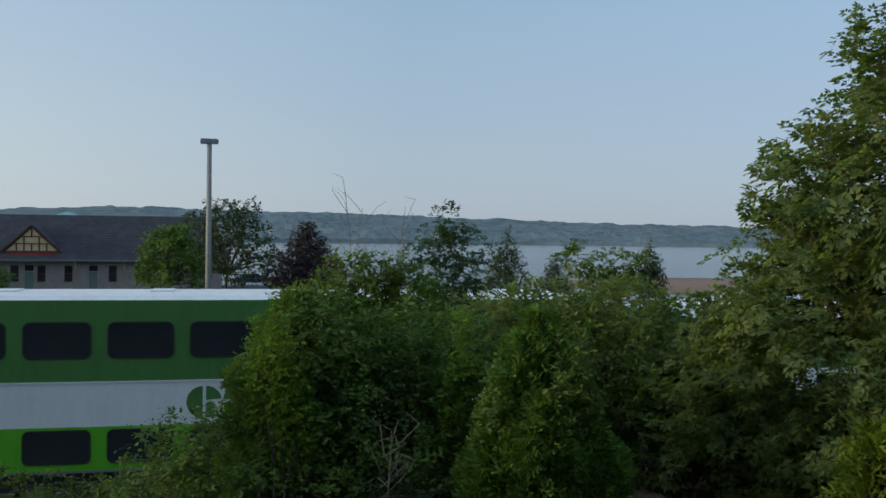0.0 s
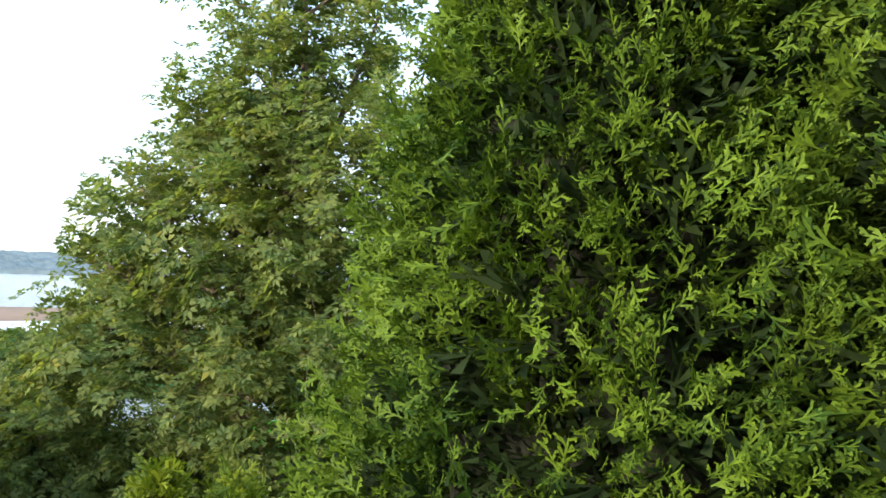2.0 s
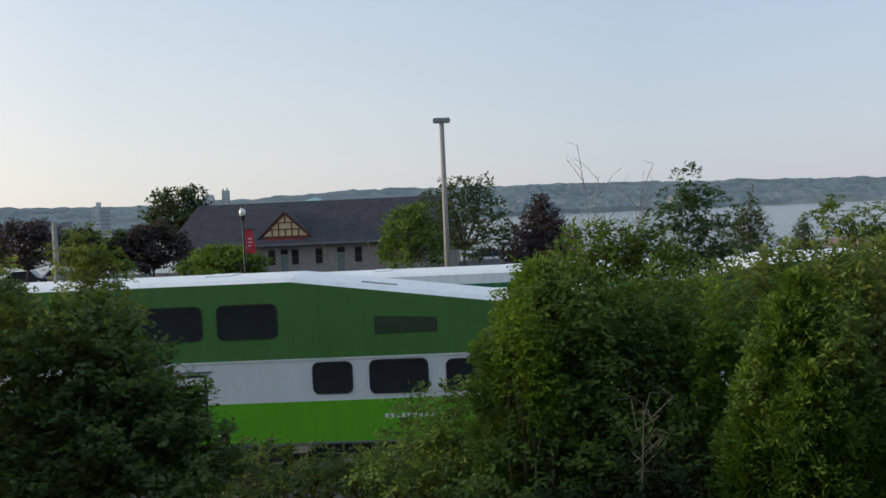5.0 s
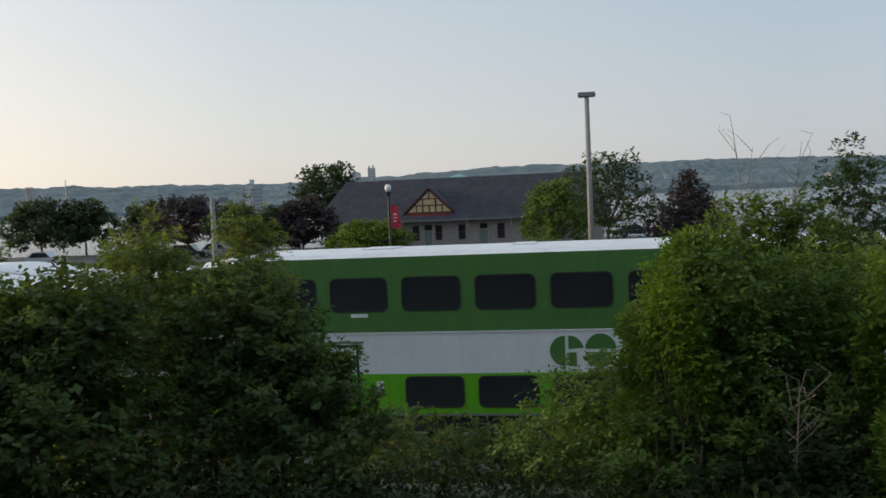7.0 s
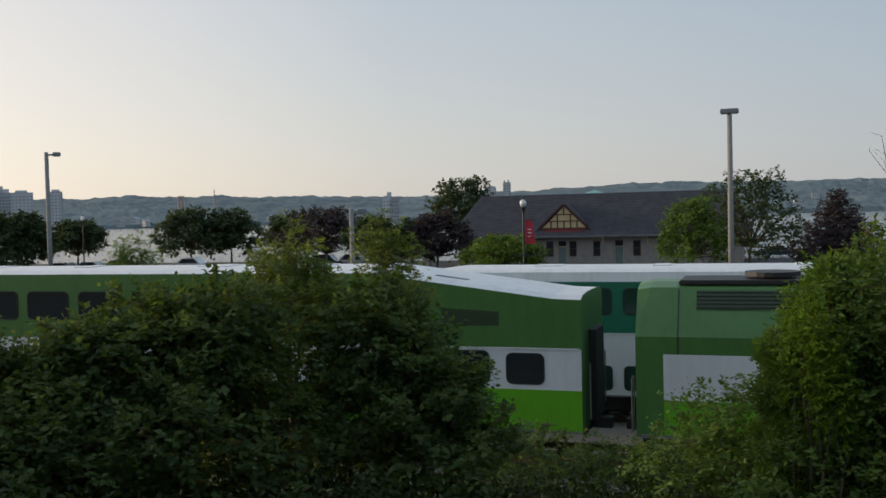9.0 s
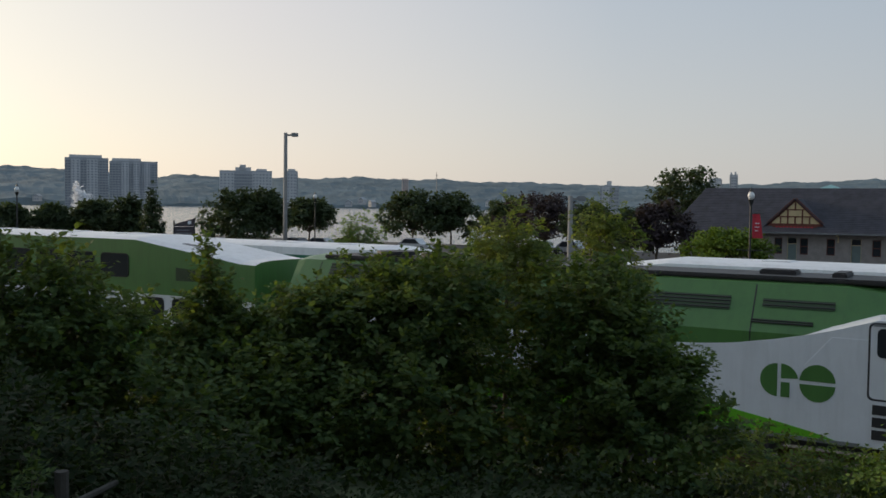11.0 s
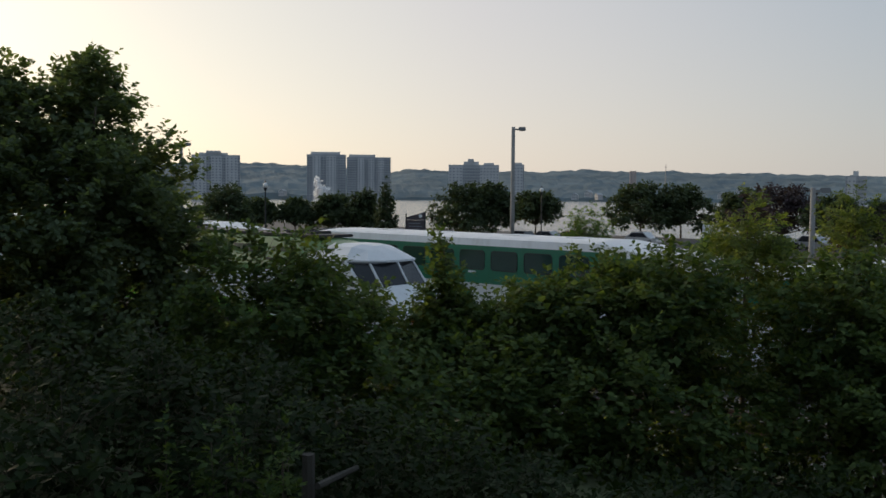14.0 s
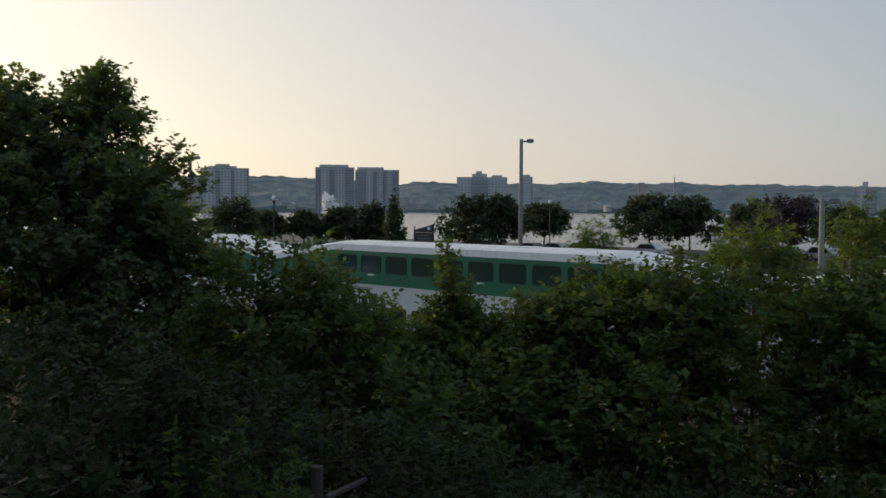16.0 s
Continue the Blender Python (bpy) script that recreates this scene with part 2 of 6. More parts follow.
L_FAR = foliage("waterside_leaves", (0.036, 0.058, 0.032), (0.085, 0.115, 0.058), through_light=0.3)
# leaf colour raised to stand for the sun's veil over this tree
L_TALL = foliage("backlit_leaves_painted_veil", (0.08, 0.12, 0.07), (0.18, 0.23, 0.13), through_light=0.58)

# water of the bay
M_WATER, nt, b = nodes_of("bay_water")
b.inputs["Base Color"].default_value = (0.028, 0.058, 0.082, 1)
b.inputs["Roughness"].default_value = 0.12
b.inputs["IOR"].default_value = 1.33
co = nt.nodes.new("ShaderNodeTexCoord")
mp = add(nt, "ShaderNodeMapping", Scale=(0.25, 0.5, 1))
nt.links.new(co.outputs["Object"], mp.inputs[0])
n1 = add(nt, "ShaderNodeTexNoise", Scale=1.0, Detail=6.0, Roughness=0.65)
nt.links.new(mp.outputs[0], n1.inputs["Vector"])
bp = add(nt, "ShaderNodeBump", Strength=0.35, Distance=0.6)
nt.links.new(n1.outputs[0], bp.inputs["Height"])
nt.links.new(bp.outputs[0], b.inputs["Normal"])


# ---- mesh helpers ----
def polar(az, r, el=None):
    """Plan place at az degrees left of the square view and r metres off; with el the height too."""
    x, y = -r * math.sin(radians(az)), r * math.cos(radians(az))
    return (x, y) if el is None else (x, y, EYE + r * math.tan(radians(el)))


def put_mesh(name, verts, faces, mats, parent=None, label="", slots=None, smooth=False):
    me = bpy.data.meshes.new(name)
    me.from_pydata([tuple(v) for v in verts], [], [tuple(f) for f in faces])
    for m in (mats if isinstance(mats, (list, tuple)) else [mats]):
        me.materials.append(m)
    if slots:
        me.polygons.foreach_set("material_index", slots)
    if smooth:
        me.polygons.foreach_set("use_smooth", [True] * len(me.polygons))
    me.update()
    ob = new(name, me)
    if parent:
        ob.parent = parent
    if label:
        ob["label"] = label
    return ob


def part(name, bm, material, parent=None, label="", smooth=False):
    me = bpy.data.meshes.new(name)
    bm.normal_update()
    bm.to_mesh(me)
    bm.free()
    for m in (material if isinstance(material, (list, tuple)) else [material]):
        me.materials.append(m)
    if smooth:
        me.polygons.foreach_set("use_smooth", [True] * len(me.polygons))
    ob = new(name, me)
    if parent:
        ob.parent = parent
    if label:
        ob["label"] = label
    return ob


def empty(name, m, label, category, group="", kind=""):
    ob = new(name)
    ob.empty_display_size = 0.3
    ob.matrix_world = m
    return tagged(ob, label, category, group, kind)


def box(bm, x0, x1, y0, y1, z0, z1, bevel=0.0):
    r = bmesh.ops.create_cube(bm, size=1, matrix=Matrix.Translation(((x0 + x1) / 2, (y0 + y1) / 2, (z0 + z1) / 2)) @ Matrix.Diagonal((x1 - x0, y1 - y0, z1 - z0, 1)))
    if bevel:
        es = {e for v in r["verts"] for e in v.link_edges}
        bmesh.ops.bevel(bm, geom=list(es), offset=bevel, segments=2, affect='EDGES')
    return bm


def boxes(*dims, bevel=0.0):
    bm = bmesh.new()
    for d in dims:
        box(bm, *d, bevel=bevel)
    return bm


def tube(bm, a, b, r0, r1, n=8):
    a, b = Vector(a), Vector(b)
    d = b - a
    m = Matrix.Translation((a + b) / 2) @ d.to_track_quat('Z', 'Y').to_matrix().to_4x4()
    bmesh.ops.create_cone(bm, cap_ends=True, segments=n, radius1=r0, radius2=r1, depth=d.length, matrix=m)
    return bm


def plate(bm, outline, y, thick):
    """A flat plate from (x, z) points, its face towards -y at y, thick deep."""
    a = [bm.verts.new((x, y, z)) for x, z in outline]
    b = [bm.verts.new((x, y + thick, z)) for x, z in outline]
    n = len(outline)
    bm.faces.new(a)
    bm.faces.new(b[::-1])
    for i in range(n):
        bm.faces.new((a[i], b[i], b[(i + 1) % n], a[(i + 1) % n]))
    bmesh.ops.recalc_face_normals(bm, faces=bm.faces[:])
    return bm


def rounded(x0, x1, z0, z1, r, n=4):
    pts = []
    for cx, cz, a in ((x1 - r, z0 + r, -90), (x1 - r, z1 - r, 0), (x0 + r, z1 - r, 90), (x0 + r, z0 + r, 180)):
        pts += [(cx + r * math.cos(radians(a + 90 * i / n)), cz + r * math.sin(radians(a + 90 * i / n))) for i in range(n + 1)]
    return pts


def arc(cx, cz, r, a0, a1, n=12):
    return [(cx + r * math.cos(radians(a0 + (a1 - a0) * i / n)), cz + r * math.sin(radians(a0 + (a1 - a0) * i / n))) for i in range(n + 1)]


def ring(bm, outer, inner, y, thick):
    n = len(outer)
    v = [[bm.verts.new((x, yy, z)) for x, z in pts] for pts in (outer, inner) for yy in (y, y + thick)]
    for i in range(n):
        j = (i + 1) % n
        for p, q in ((0, 2), (1, 0), (2, 3)):
            bm.faces.new((v[p][i], v[p][j], v[q][j], v[q][i]))
    bmesh.ops.recalc_face_normals(bm, faces=bm.faces[:])
    return bm


def scatter(name, tv, tf, locs, rots, sizes, material, parent=None, label=""):
    """Many copies of one small leaf shape joined into one mesh."""
    tv = np.asarray(tv, float)
    n, k = len(locs), len(tv)
    v = np.einsum('nij,kj->nki', rots, tv) * sizes[:, None, None] + locs[:, None, :]
    me = bpy.data.meshes.new(name)
    me.vertices.add(n * k)
    me.vertices.foreach_set("co", v.astype(np.float32).ravel())
    loops = np.concatenate([np.asarray(f) for f in tf])
    counts = np.array([len(f) for f in tf])
    li = (loops[None, :] + np.arange(n)[:, None] * k).ravel()
    me.loops.add(len(li))
    me.loops.foreach_set("vertex_index", li.astype(np.int32))
    starts = (np.concatenate([[0], np.cumsum(counts)[:-1]])[None, :] + np.arange(n)[:, None] * len(loops)).ravel()
    me.polygons.add(n * len(counts))
    me.polygons.foreach_set("loop_start", starts.astype(np.int32))
    me.update(calc_edges=True)
    me.materials.append(material)
    ob = new(name, me)
    if parent:
        ob.parent = parent
    if label:
        ob["label"] = label
    return ob


def frames_from(fwd, up_hint, rng, roll=0.6):
    """Rotation per leaf: y runs along fwd, z near up_hint, with a random roll."""
    f = fwd / np.linalg.norm(fwd, axis=1, keepdims=True)
    u = up_hint + rng.normal(0, roll, f.shape)
    x = np.cross(f, u)
    x /= np.linalg.norm(x, axis=1, keepdims=True) + 1e-9
    z = np.cross(x, f)
    return np.stack([x, f, z], axis=2)


# leaf shapes: unit length along y, folded at the midrib
LEAF = ([(0, 0, 0), (0.25, 0.28, 0.06), (0.2, 0.66, 0.04), (0, 1, -0.07), (-0.2, 0.66, 0.04), (-0.25, 0.28, 0.06)],
        [(0, 1, 2, 3), (0, 3, 4, 5)])
CHIP = ([(0, 0, 0), (0.36, 0.45, 0.06), (0, 1, -0.06), (-0.36, 0.5, 0.06)], [(0, 1, 2), (0, 2, 3)])     # for trees far off
# compound leaf: five leaflets on a stalk
_cv, _cf = [], []
for _x, _y, _a, _s in ((0.05, 0.3, -60, 0.45), (-0.05, 0.3, 60, 0.45), (0.05, 0.55, -45, 0.45), (-0.05, 0.55, 45, 0.45), (0, 0.62, 0, 0.5)):
    _k = len(_cv)
    _ca, _sa = math.cos(radians(_a)), math.sin(radians(_a))
    for _px, _py, _pz in ((0, 0, 0), (0.27, 0.45, 0.08), (0, 1, -0.12), (-0.27, 0.45, 0.08)):
        _cv.append((_x + _s * (_px * _ca - _py * _sa), _y + _s * (_px * _sa + _py * _ca), _s * _pz - 0.1 * _y))
    _cf += [(_k, _k + 1, _k + 2), (_k, _k + 2, _k + 3)]
COMPOUND = (_cv, _cf)
# cedar sprays: flat fans of short scaly branchlets, alternate and uneven


def make_spray(seed):
    rr = random.Random(seed)
    cv, cf = [], []

    def shoot(x, y, z, a, length, w, lift, tip=False):
        k = len(cv)
        ca, sa = math.cos(radians(a)), math.sin(radians(a))
        for px, py in ((-w * 0.5, 0), (w, length * 0.75), (-w * 0.6, length)) if tip else ((-w * 0.6, 0), (w * 0.6, 0), (w, length * 0.7), (-w * 0.3, length)):
            qx, qy = x + px * ca - py * sa, y + px * sa + py * ca
            cv.append((qx, qy, z + lift * py - 0.18 * qx * qx))
        cf.append(tuple(range(k, len(cv))))
        return lambda t: (x - length * t * sa, y + length * t * ca, z + lift * length * t)
    axis = shoot(0, 0, 0, rr.uniform(-10, 10), 1.0, 0.045, rr.uniform(-.25, .1))
    for i in range(5):
        t = 0.12 + 0.17 * i + rr.uniform(-.04, .04)
        sg = 1 if i % 2 else -1
        le = (0.46 - 0.045 * i) * rr.uniform(.6, 1.2)
        a = sg * rr.uniform(24, 52)
        x, y, z = axis(t)
        side = shoot(x, y, z, a, le, 0.056, rr.uniform(-.5, .35))
        for u in (0.4, 0.75)[:2 if i < 4 else 1]:
            x, y, z = side(u)
            shoot(x, y, z, a + rr.choice((-1, 1)) * rr.uniform(22, 45), le * rr.uniform(.4, .6), 0.07, rr.uniform(-.5, .4), True)
    return cv, cf


SPRAYS = [make_spray(s) for s in (1, 2, 3)]
SPRAY = SPRAYS[0]
TUFT = ([(-.06, 0, 0), (.06, 0, 0), (.1, .7, -.05), (-.03, 1, -.1), (.02, .2, 0), (.5, .55, -.1), (.42, .72, -.12), (-.02, .35, 0), (-.48, .62, -.1), (-.38, .78, -.12), (.02, .45, 0), (.3, .95, -.14), (.18, 1.0, -.14)],
        [(0, 1, 2, 3), (4, 5, 6), (7, 9, 8), (10, 11, 12)])


def blob_points(rng, lobes, n, shell=0.55, lumps=7.0):
    """Points in and near the skin of several lobes (x, y, z, rx, ry, rz), thinned in lumps so that gaps stay; with the outward way."""
    lob = np.array(lobes, float)
    vol = lob[:, 3] * lob[:, 4] * lob[:, 5]
    pick = rng.choice(len(lob), n * 3, p=vol ** 0.75 / (vol ** 0.75).sum())
    d = rng.normal(size=(n * 3, 3))
    d /= np.linalg.norm(d, axis=1, keepdims=True)
    rad = shell + (0.97 - shell) * rng.random(n * 3) ** 0.6
    inner = rng.random(n * 3) < 0.25
    rad[inner] *= rng.random(inner.sum()) ** 0.5
    L = lob[pick]
    ph = rng.random((4, 3)) * 6.28
    wob = sum(np.sin(d[:, 0] * lumps * (0.6 + .3 * k) + ph[k, 0]) * np.sin(d[:, 1] * lumps * (0.7 + .25 * k) + ph[k, 1] + pick) * np.sin(d[:, 2] * lumps * (0.8 + .2 * k) + ph[k, 2]) for k in range(4))
    keep = rng.random(n * 3) < np.clip(0.42 + 0.95 * wob, 0, 1)
    p = L[:, :3] + d * (rad * (1 + 0.13 * wob))[:, None] * L[:, 3:]
    return p[keep][:n], d[keep][:n]


TWIG = ([(-.5, 0, -.3), (.5, 0, -.3), (0, 0, .5), (0, 1, 0)], [(0, 1, 3), (1, 2, 3), (2, 0, 3)])


def leafy(name, parent, seed, lobes, n, size, material, shape=LEAF, cluster=5, spread=0.16, shell=0.55, droop=0.5, lumps=7.0, floor=None, twigs=True):
    """Leaves set left and right along short arching shoots that grow out of the lobes."""
    rng = np.random.default_rng(seed)
    p, d = blob_points(rng, lobes, max(4, n // cluster), shell, lumps)
    m = len(p)
    way = d * .7 + rng.normal(0, .42, (m, 3)) + np.array([0, 0, .4])
    way /= np.linalg.norm(way, axis=1, keepdims=True)
    length = spread * (2.2 + 3.6 * rng.random(m) ** 1.5)
    side = np.cross(way, np.array([[0, 0, 1.0]]) + rng.normal(0, .25, (m, 3)))
    side /= np.linalg.norm(side, axis=1, keepdims=True) + 1e-9
    t = (np.tile(np.arange(cluster), m) + .5 + rng.uniform(-.3, .3, m * cluster)) / cluster
    rp = lambda q: np.repeat(q, cluster, 0)
    along = (t - .35) * rp(length)
    loc = rp(p) + rp(way) * along[:, None] + rng.normal(0, spread * .16, (m * cluster, 3))
    loc[:, 2] -= droop * .6 * rp(length) * t * t
    hand = np.tile(np.where(np.arange(cluster) % 2, 1.0, -1.0), m)
    hand[cluster - 1::cluster] = 0
    fwd = rp(side) * hand[:, None] * .85 + rp(way) * .65 + rng.normal(0, .3, loc.shape) + np.array([0, 0, -.5 * droop])
    out, s = rp(d), size * (.6 + .6 * rng.random(m * cluster)) * (1.2 - .45 * t)
    if floor is not None:
        k = loc[:, 2] > floor
        loc, out, fwd, s = loc[k], out[k], fwd[k], s[k]
    rot = frames_from(fwd, np.array([[0, 0, 1.0]]) + 0.35 * out, rng, .38)
    if twigs:
        base = p - way * (length * .6)[:, None]
        tr = frames_from(way + np.array([0, 0, -.2 * droop]), np.array([[0, 0, 1.0]]), rng)
        w = np.repeat(np.array([[.008, 1.0, .008]]), m, 0)
        tr = tr * w[:, None, :]
        ok = base[:, 2] > (floor or -9) + .05
        tagged(scatter("twig_growth", TWIG[0], TWIG[1], base[ok], tr[ok], (length * 1.15)[ok], M_BARK, parent), kind="stuff")
    return scatter(name, shape[0], shape[1], loc, rot, s, material, parent)


def woody(name, parent, seed, base, tops, r0, material, forks=2):
    """Trunk with a bend, limbs towards each lobe, and twigs."""
    rng = random.Random(seed)
    bm = bmesh.new()
    base = Vector(base)
    mean = sum((Vector(t) for t in tops), Vector()) / len(tops)
    fork = base.lerp(mean, 0.45)
    mid = base.lerp(fork, 0.5) + Vector((rng.uniform(-.1, .1), rng.uniform(-.1, .1), 0)) * r0 * 6
    tube(bm, base - Vector((0, 0, 0.15)), mid, r0, r0 * 0.8)
    tube(bm, mid, fork, r0 * 0.8, r0 * 0.62)
    for t in tops:
        t = Vector(t)
        k = fork.lerp(t, 0.5) + Vector((rng.uniform(-1, 1), rng.uniform(-1, 1), rng.uniform(0, 1))) * (t - fork).length * 0.12
        tube(bm, fork, k, r0 * 0.5, r0 * 0.32, 6)
        tube(bm, k, t, r0 * 0.32, r0 * 0.1, 6)
        for _ in range(forks):
            s = k.lerp(t, rng.uniform(0, 0.8))
            e = s + Vector((rng.uniform(-1, 1), rng.uniform(-1, 1), rng.uniform(-.2, 1))) * min(.5, (t - fork).length * 0.25)
            tube(bm, s, e, r0 * 0.15, r0 * 0.05, 5)
    return part(name, bm, material, parent, smooth=True)


# ---- ground, bay, far shore ----
LAKE = -2.3


def ground_z(x, y):
    pts = ((-40, 4.3), (0.5, 4.1), (3, 3.6), (8, 3.0), (11, 2.35), (13.5, 1.3), (17, -0.25), (25.2, -0.25), (27, -0.67), (36, -0.67), (39, -0.25), (126, -0.25), (143, -3.4), (400, -6), (5000, -6))
    if y > 60:      # the shore bends towards the tracks beyond the station
        s = min(1, max(0, (x - 12) / 30))
        y += 32 * s * s * (3 - 2 * s) * min(1, (y - 60) / 30)
    z = pts[-1][1]
    if y <= pts[0][0]:
        z = pts[0][1]
    else:
        for (a, za), (b, zb) in zip(pts, pts[1:]):
            if a <= y <= b:
                z = za + (zb - za) * (y - a) / (b - a)
                break
    amp = 0.12 if y < 17 else (0.0 if y < 40 else 0.05)
    z += .5 * math.exp(-((x - 4.6) ** 2 + (y - 10.4) ** 2) / 5.0)
    return z + amp * noise.noise(Vector((x * 0.35, y * 0.35, 0)))


def build_ground():
    xs = np.unique(np.concatenate([np.arange(-40, 41, 1.0), np.arange(-200, 201, 5.0), [-4500, -2500, -1200, -600, -350, 350, 600, 1200, 2500, 4500]]))
    ys = np.unique(np.concatenate([np.arange(-6, 20, 1.0), np.arange(20, 200, 6.0), [-4500, -1500, -300, -60, -20, 300, 400, 900, 2000, 4500]]))
    v = [(x, y, ground_z(x, y)) for y in ys for x in xs]
    n = len(xs)
    f = [(j * n + i, j * n + i + 1, (j + 1) * n + i + 1, (j + 1) * n + i) for j in range(len(ys) - 1) for i in range(n - 1)]
    slots = [0 if ys[j] < 17 or ys[j] >= 122 else (1 if ys[j] < 36 else 2) for j in range(len(ys) - 1) for i in range(n - 1)]
    ob = put_mesh("ground", v, f, [M_EARTH, M_BALLAST, M_ASPHALT], slots=slots, smooth=True)
    tagged(ob, "grassy bank, ballast bed and asphalt car park", "ground", kind="structure")
    bm = bmesh.new()
    bmesh.ops.create_grid(bm, x_segments=2, y_segments=2, size=4400, matrix=Matrix.Translation((0, 4400 + 95, LAKE)))
    tagged(part("water", bm, M_WATER), "calm pale grey-blue water of a wide bay", "lake", kind="structure")


def build_sky_blocker():
    """Unseen wall added behind the footpath to keep sky light off the bank."""
    bm = boxes((-34, 0, -5.6, -5.2, 3.6, 12.0))
    box(bm, -34.1, .1, -5.7, -5.1, 12.0, 12.2)
    tagged(part("sky_blocker_wall", bm, M_STONE), "unseen added brick wall that blocks sky light from behind", "wall", kind="structure")


def build_spit():
    v, f = [], []
    na, nr = 60, 14
    for i in range(na + 1):
        az = -16.5 - 45 * i / na
        mid = 182 - 8 * i / na
        half = (4 + 44 * min(1, i / 22) ** 0.7) * (1 + 0.15 * noise.noise(Vector((i * 0.2, 0, 3))))
        for j in range(nr + 1):
            s = 2 * j / nr - 1
            x, y = polar(az, mid + half * s)
            v.append((x, y, LAKE - 0.3 + 1.5 * (1 - s * s) * min(1, i / 8) + 0.25 * noise.noise(Vector((x * .05, y * .05, 0))) * (1 - s * s)))
    for i in range(na):
        for j in range(nr):
            k = i * (nr + 1) + j
            f.append((k, k + nr + 1, k + nr + 2, k + 1))
    tagged(put_mesh("sand_spit", v, f, M_SAND, smooth=True), "low brown sand spit reaching into the bay", "beach", kind="structure")


HILL = ((-80, 0.7), (-30, 0.88), (-22, 1.0), (-9, 1.40), (-4, 1.52), (4, 1.60), (6.7, 1.68), (11, 1.45), (20, 1.20), (24, 1.25), (28, 1.38), (33, 1.45), (38, 1.5),
        (44, 1.4), (46.5, 1.52), (48, 1.35), (51, 1.6), (55, 1.8), (62, 1.75), (75, 1.4), (95, 1.2))


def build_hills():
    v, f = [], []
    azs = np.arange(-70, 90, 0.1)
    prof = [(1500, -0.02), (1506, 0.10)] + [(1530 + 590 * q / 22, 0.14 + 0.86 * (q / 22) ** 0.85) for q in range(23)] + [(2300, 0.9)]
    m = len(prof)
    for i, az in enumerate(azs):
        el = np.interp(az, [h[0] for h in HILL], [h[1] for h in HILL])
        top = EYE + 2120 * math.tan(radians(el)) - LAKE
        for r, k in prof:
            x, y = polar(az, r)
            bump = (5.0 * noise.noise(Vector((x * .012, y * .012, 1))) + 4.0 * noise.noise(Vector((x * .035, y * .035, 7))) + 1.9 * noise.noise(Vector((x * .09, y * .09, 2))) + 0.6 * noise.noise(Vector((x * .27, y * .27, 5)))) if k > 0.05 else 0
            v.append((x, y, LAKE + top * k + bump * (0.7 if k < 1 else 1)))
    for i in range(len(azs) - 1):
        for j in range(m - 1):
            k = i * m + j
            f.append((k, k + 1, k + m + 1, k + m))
    tagged(put_mesh("wooded_hills", v, f, M_HAZE_WOODS), "wooded hills along the far shore, haze painted into their blue-green", "hills", kind="stuff")


def apartment(name, az0, az1, r, el, floors, crown, label, bays):
    """Tower block on the far shore: wall, projecting bays, window rows, balconies, roof block."""
    x0, y0 = polar(az0, r)
    x1, y1 = polar(az1, r)
    w = math.hypot(x1 - x0, y1 - y0)
    h = EYE + r * math.tan(radians(el)) - LAKE
    th = empty(name, Matrix.Translation((x0, y0, LAKE)) @ Matrix.Rotation(math.atan2(y1 - y0, x1 - x0), 4, 'Z'), label, "apartment building", "far apartment towers")
    part("wall", boxes((0, w, 0, 22, 0, h)), M_CONC_D, th)
    part("roof", boxes(*[(w * a, w * b, 3, 15, h, h + c) for a, b, c in crown]), M_CONC, th)
    fh = h / floors
    for a, b in bays:
        bay = part("bay", boxes((w * a, w * b, -1.6, 0, 0, h - 2)), M_CONC, th, "paler projecting bay")
        n = max(2, int(w * (b - a) / 4.5))
        bm = bmesh.new()
        for i in range(floors - 1):
            for j in range(n):
                cx = w * a + (j + 0.5) * w * (b - a) / n
                box(bm, cx - 1.1, cx + 1.1, -1.75, -1.55, fh * (i + .5), fh * (i + .5) + 1.7)
        tagged(part("window_grid", bm, M_FARGLASS, bay), kind="stuff")
    bm = bmesh.new()
    for i in range(1, floors):
        box(bm, 0.3, w - 0.3, -0.9, 0, fh * i - .2, fh * i + .15)
    tagged(part("balcony_banding", bm, M_CONC, th), kind="stuff")
    bm = bmesh.new()
    n = int(w / 4)
    for i in range(floors - 1):
        for j in range(n):
            cx = (j + .5) * w / n
            box(bm, cx - 1.2, cx + 1.2, -0.1, 0.05, fh * (i + .35), fh * (i + .35) + 1.8)
    tagged(part("glazing", bm, M_FARGLASS, th), kind="stuff")
    return th


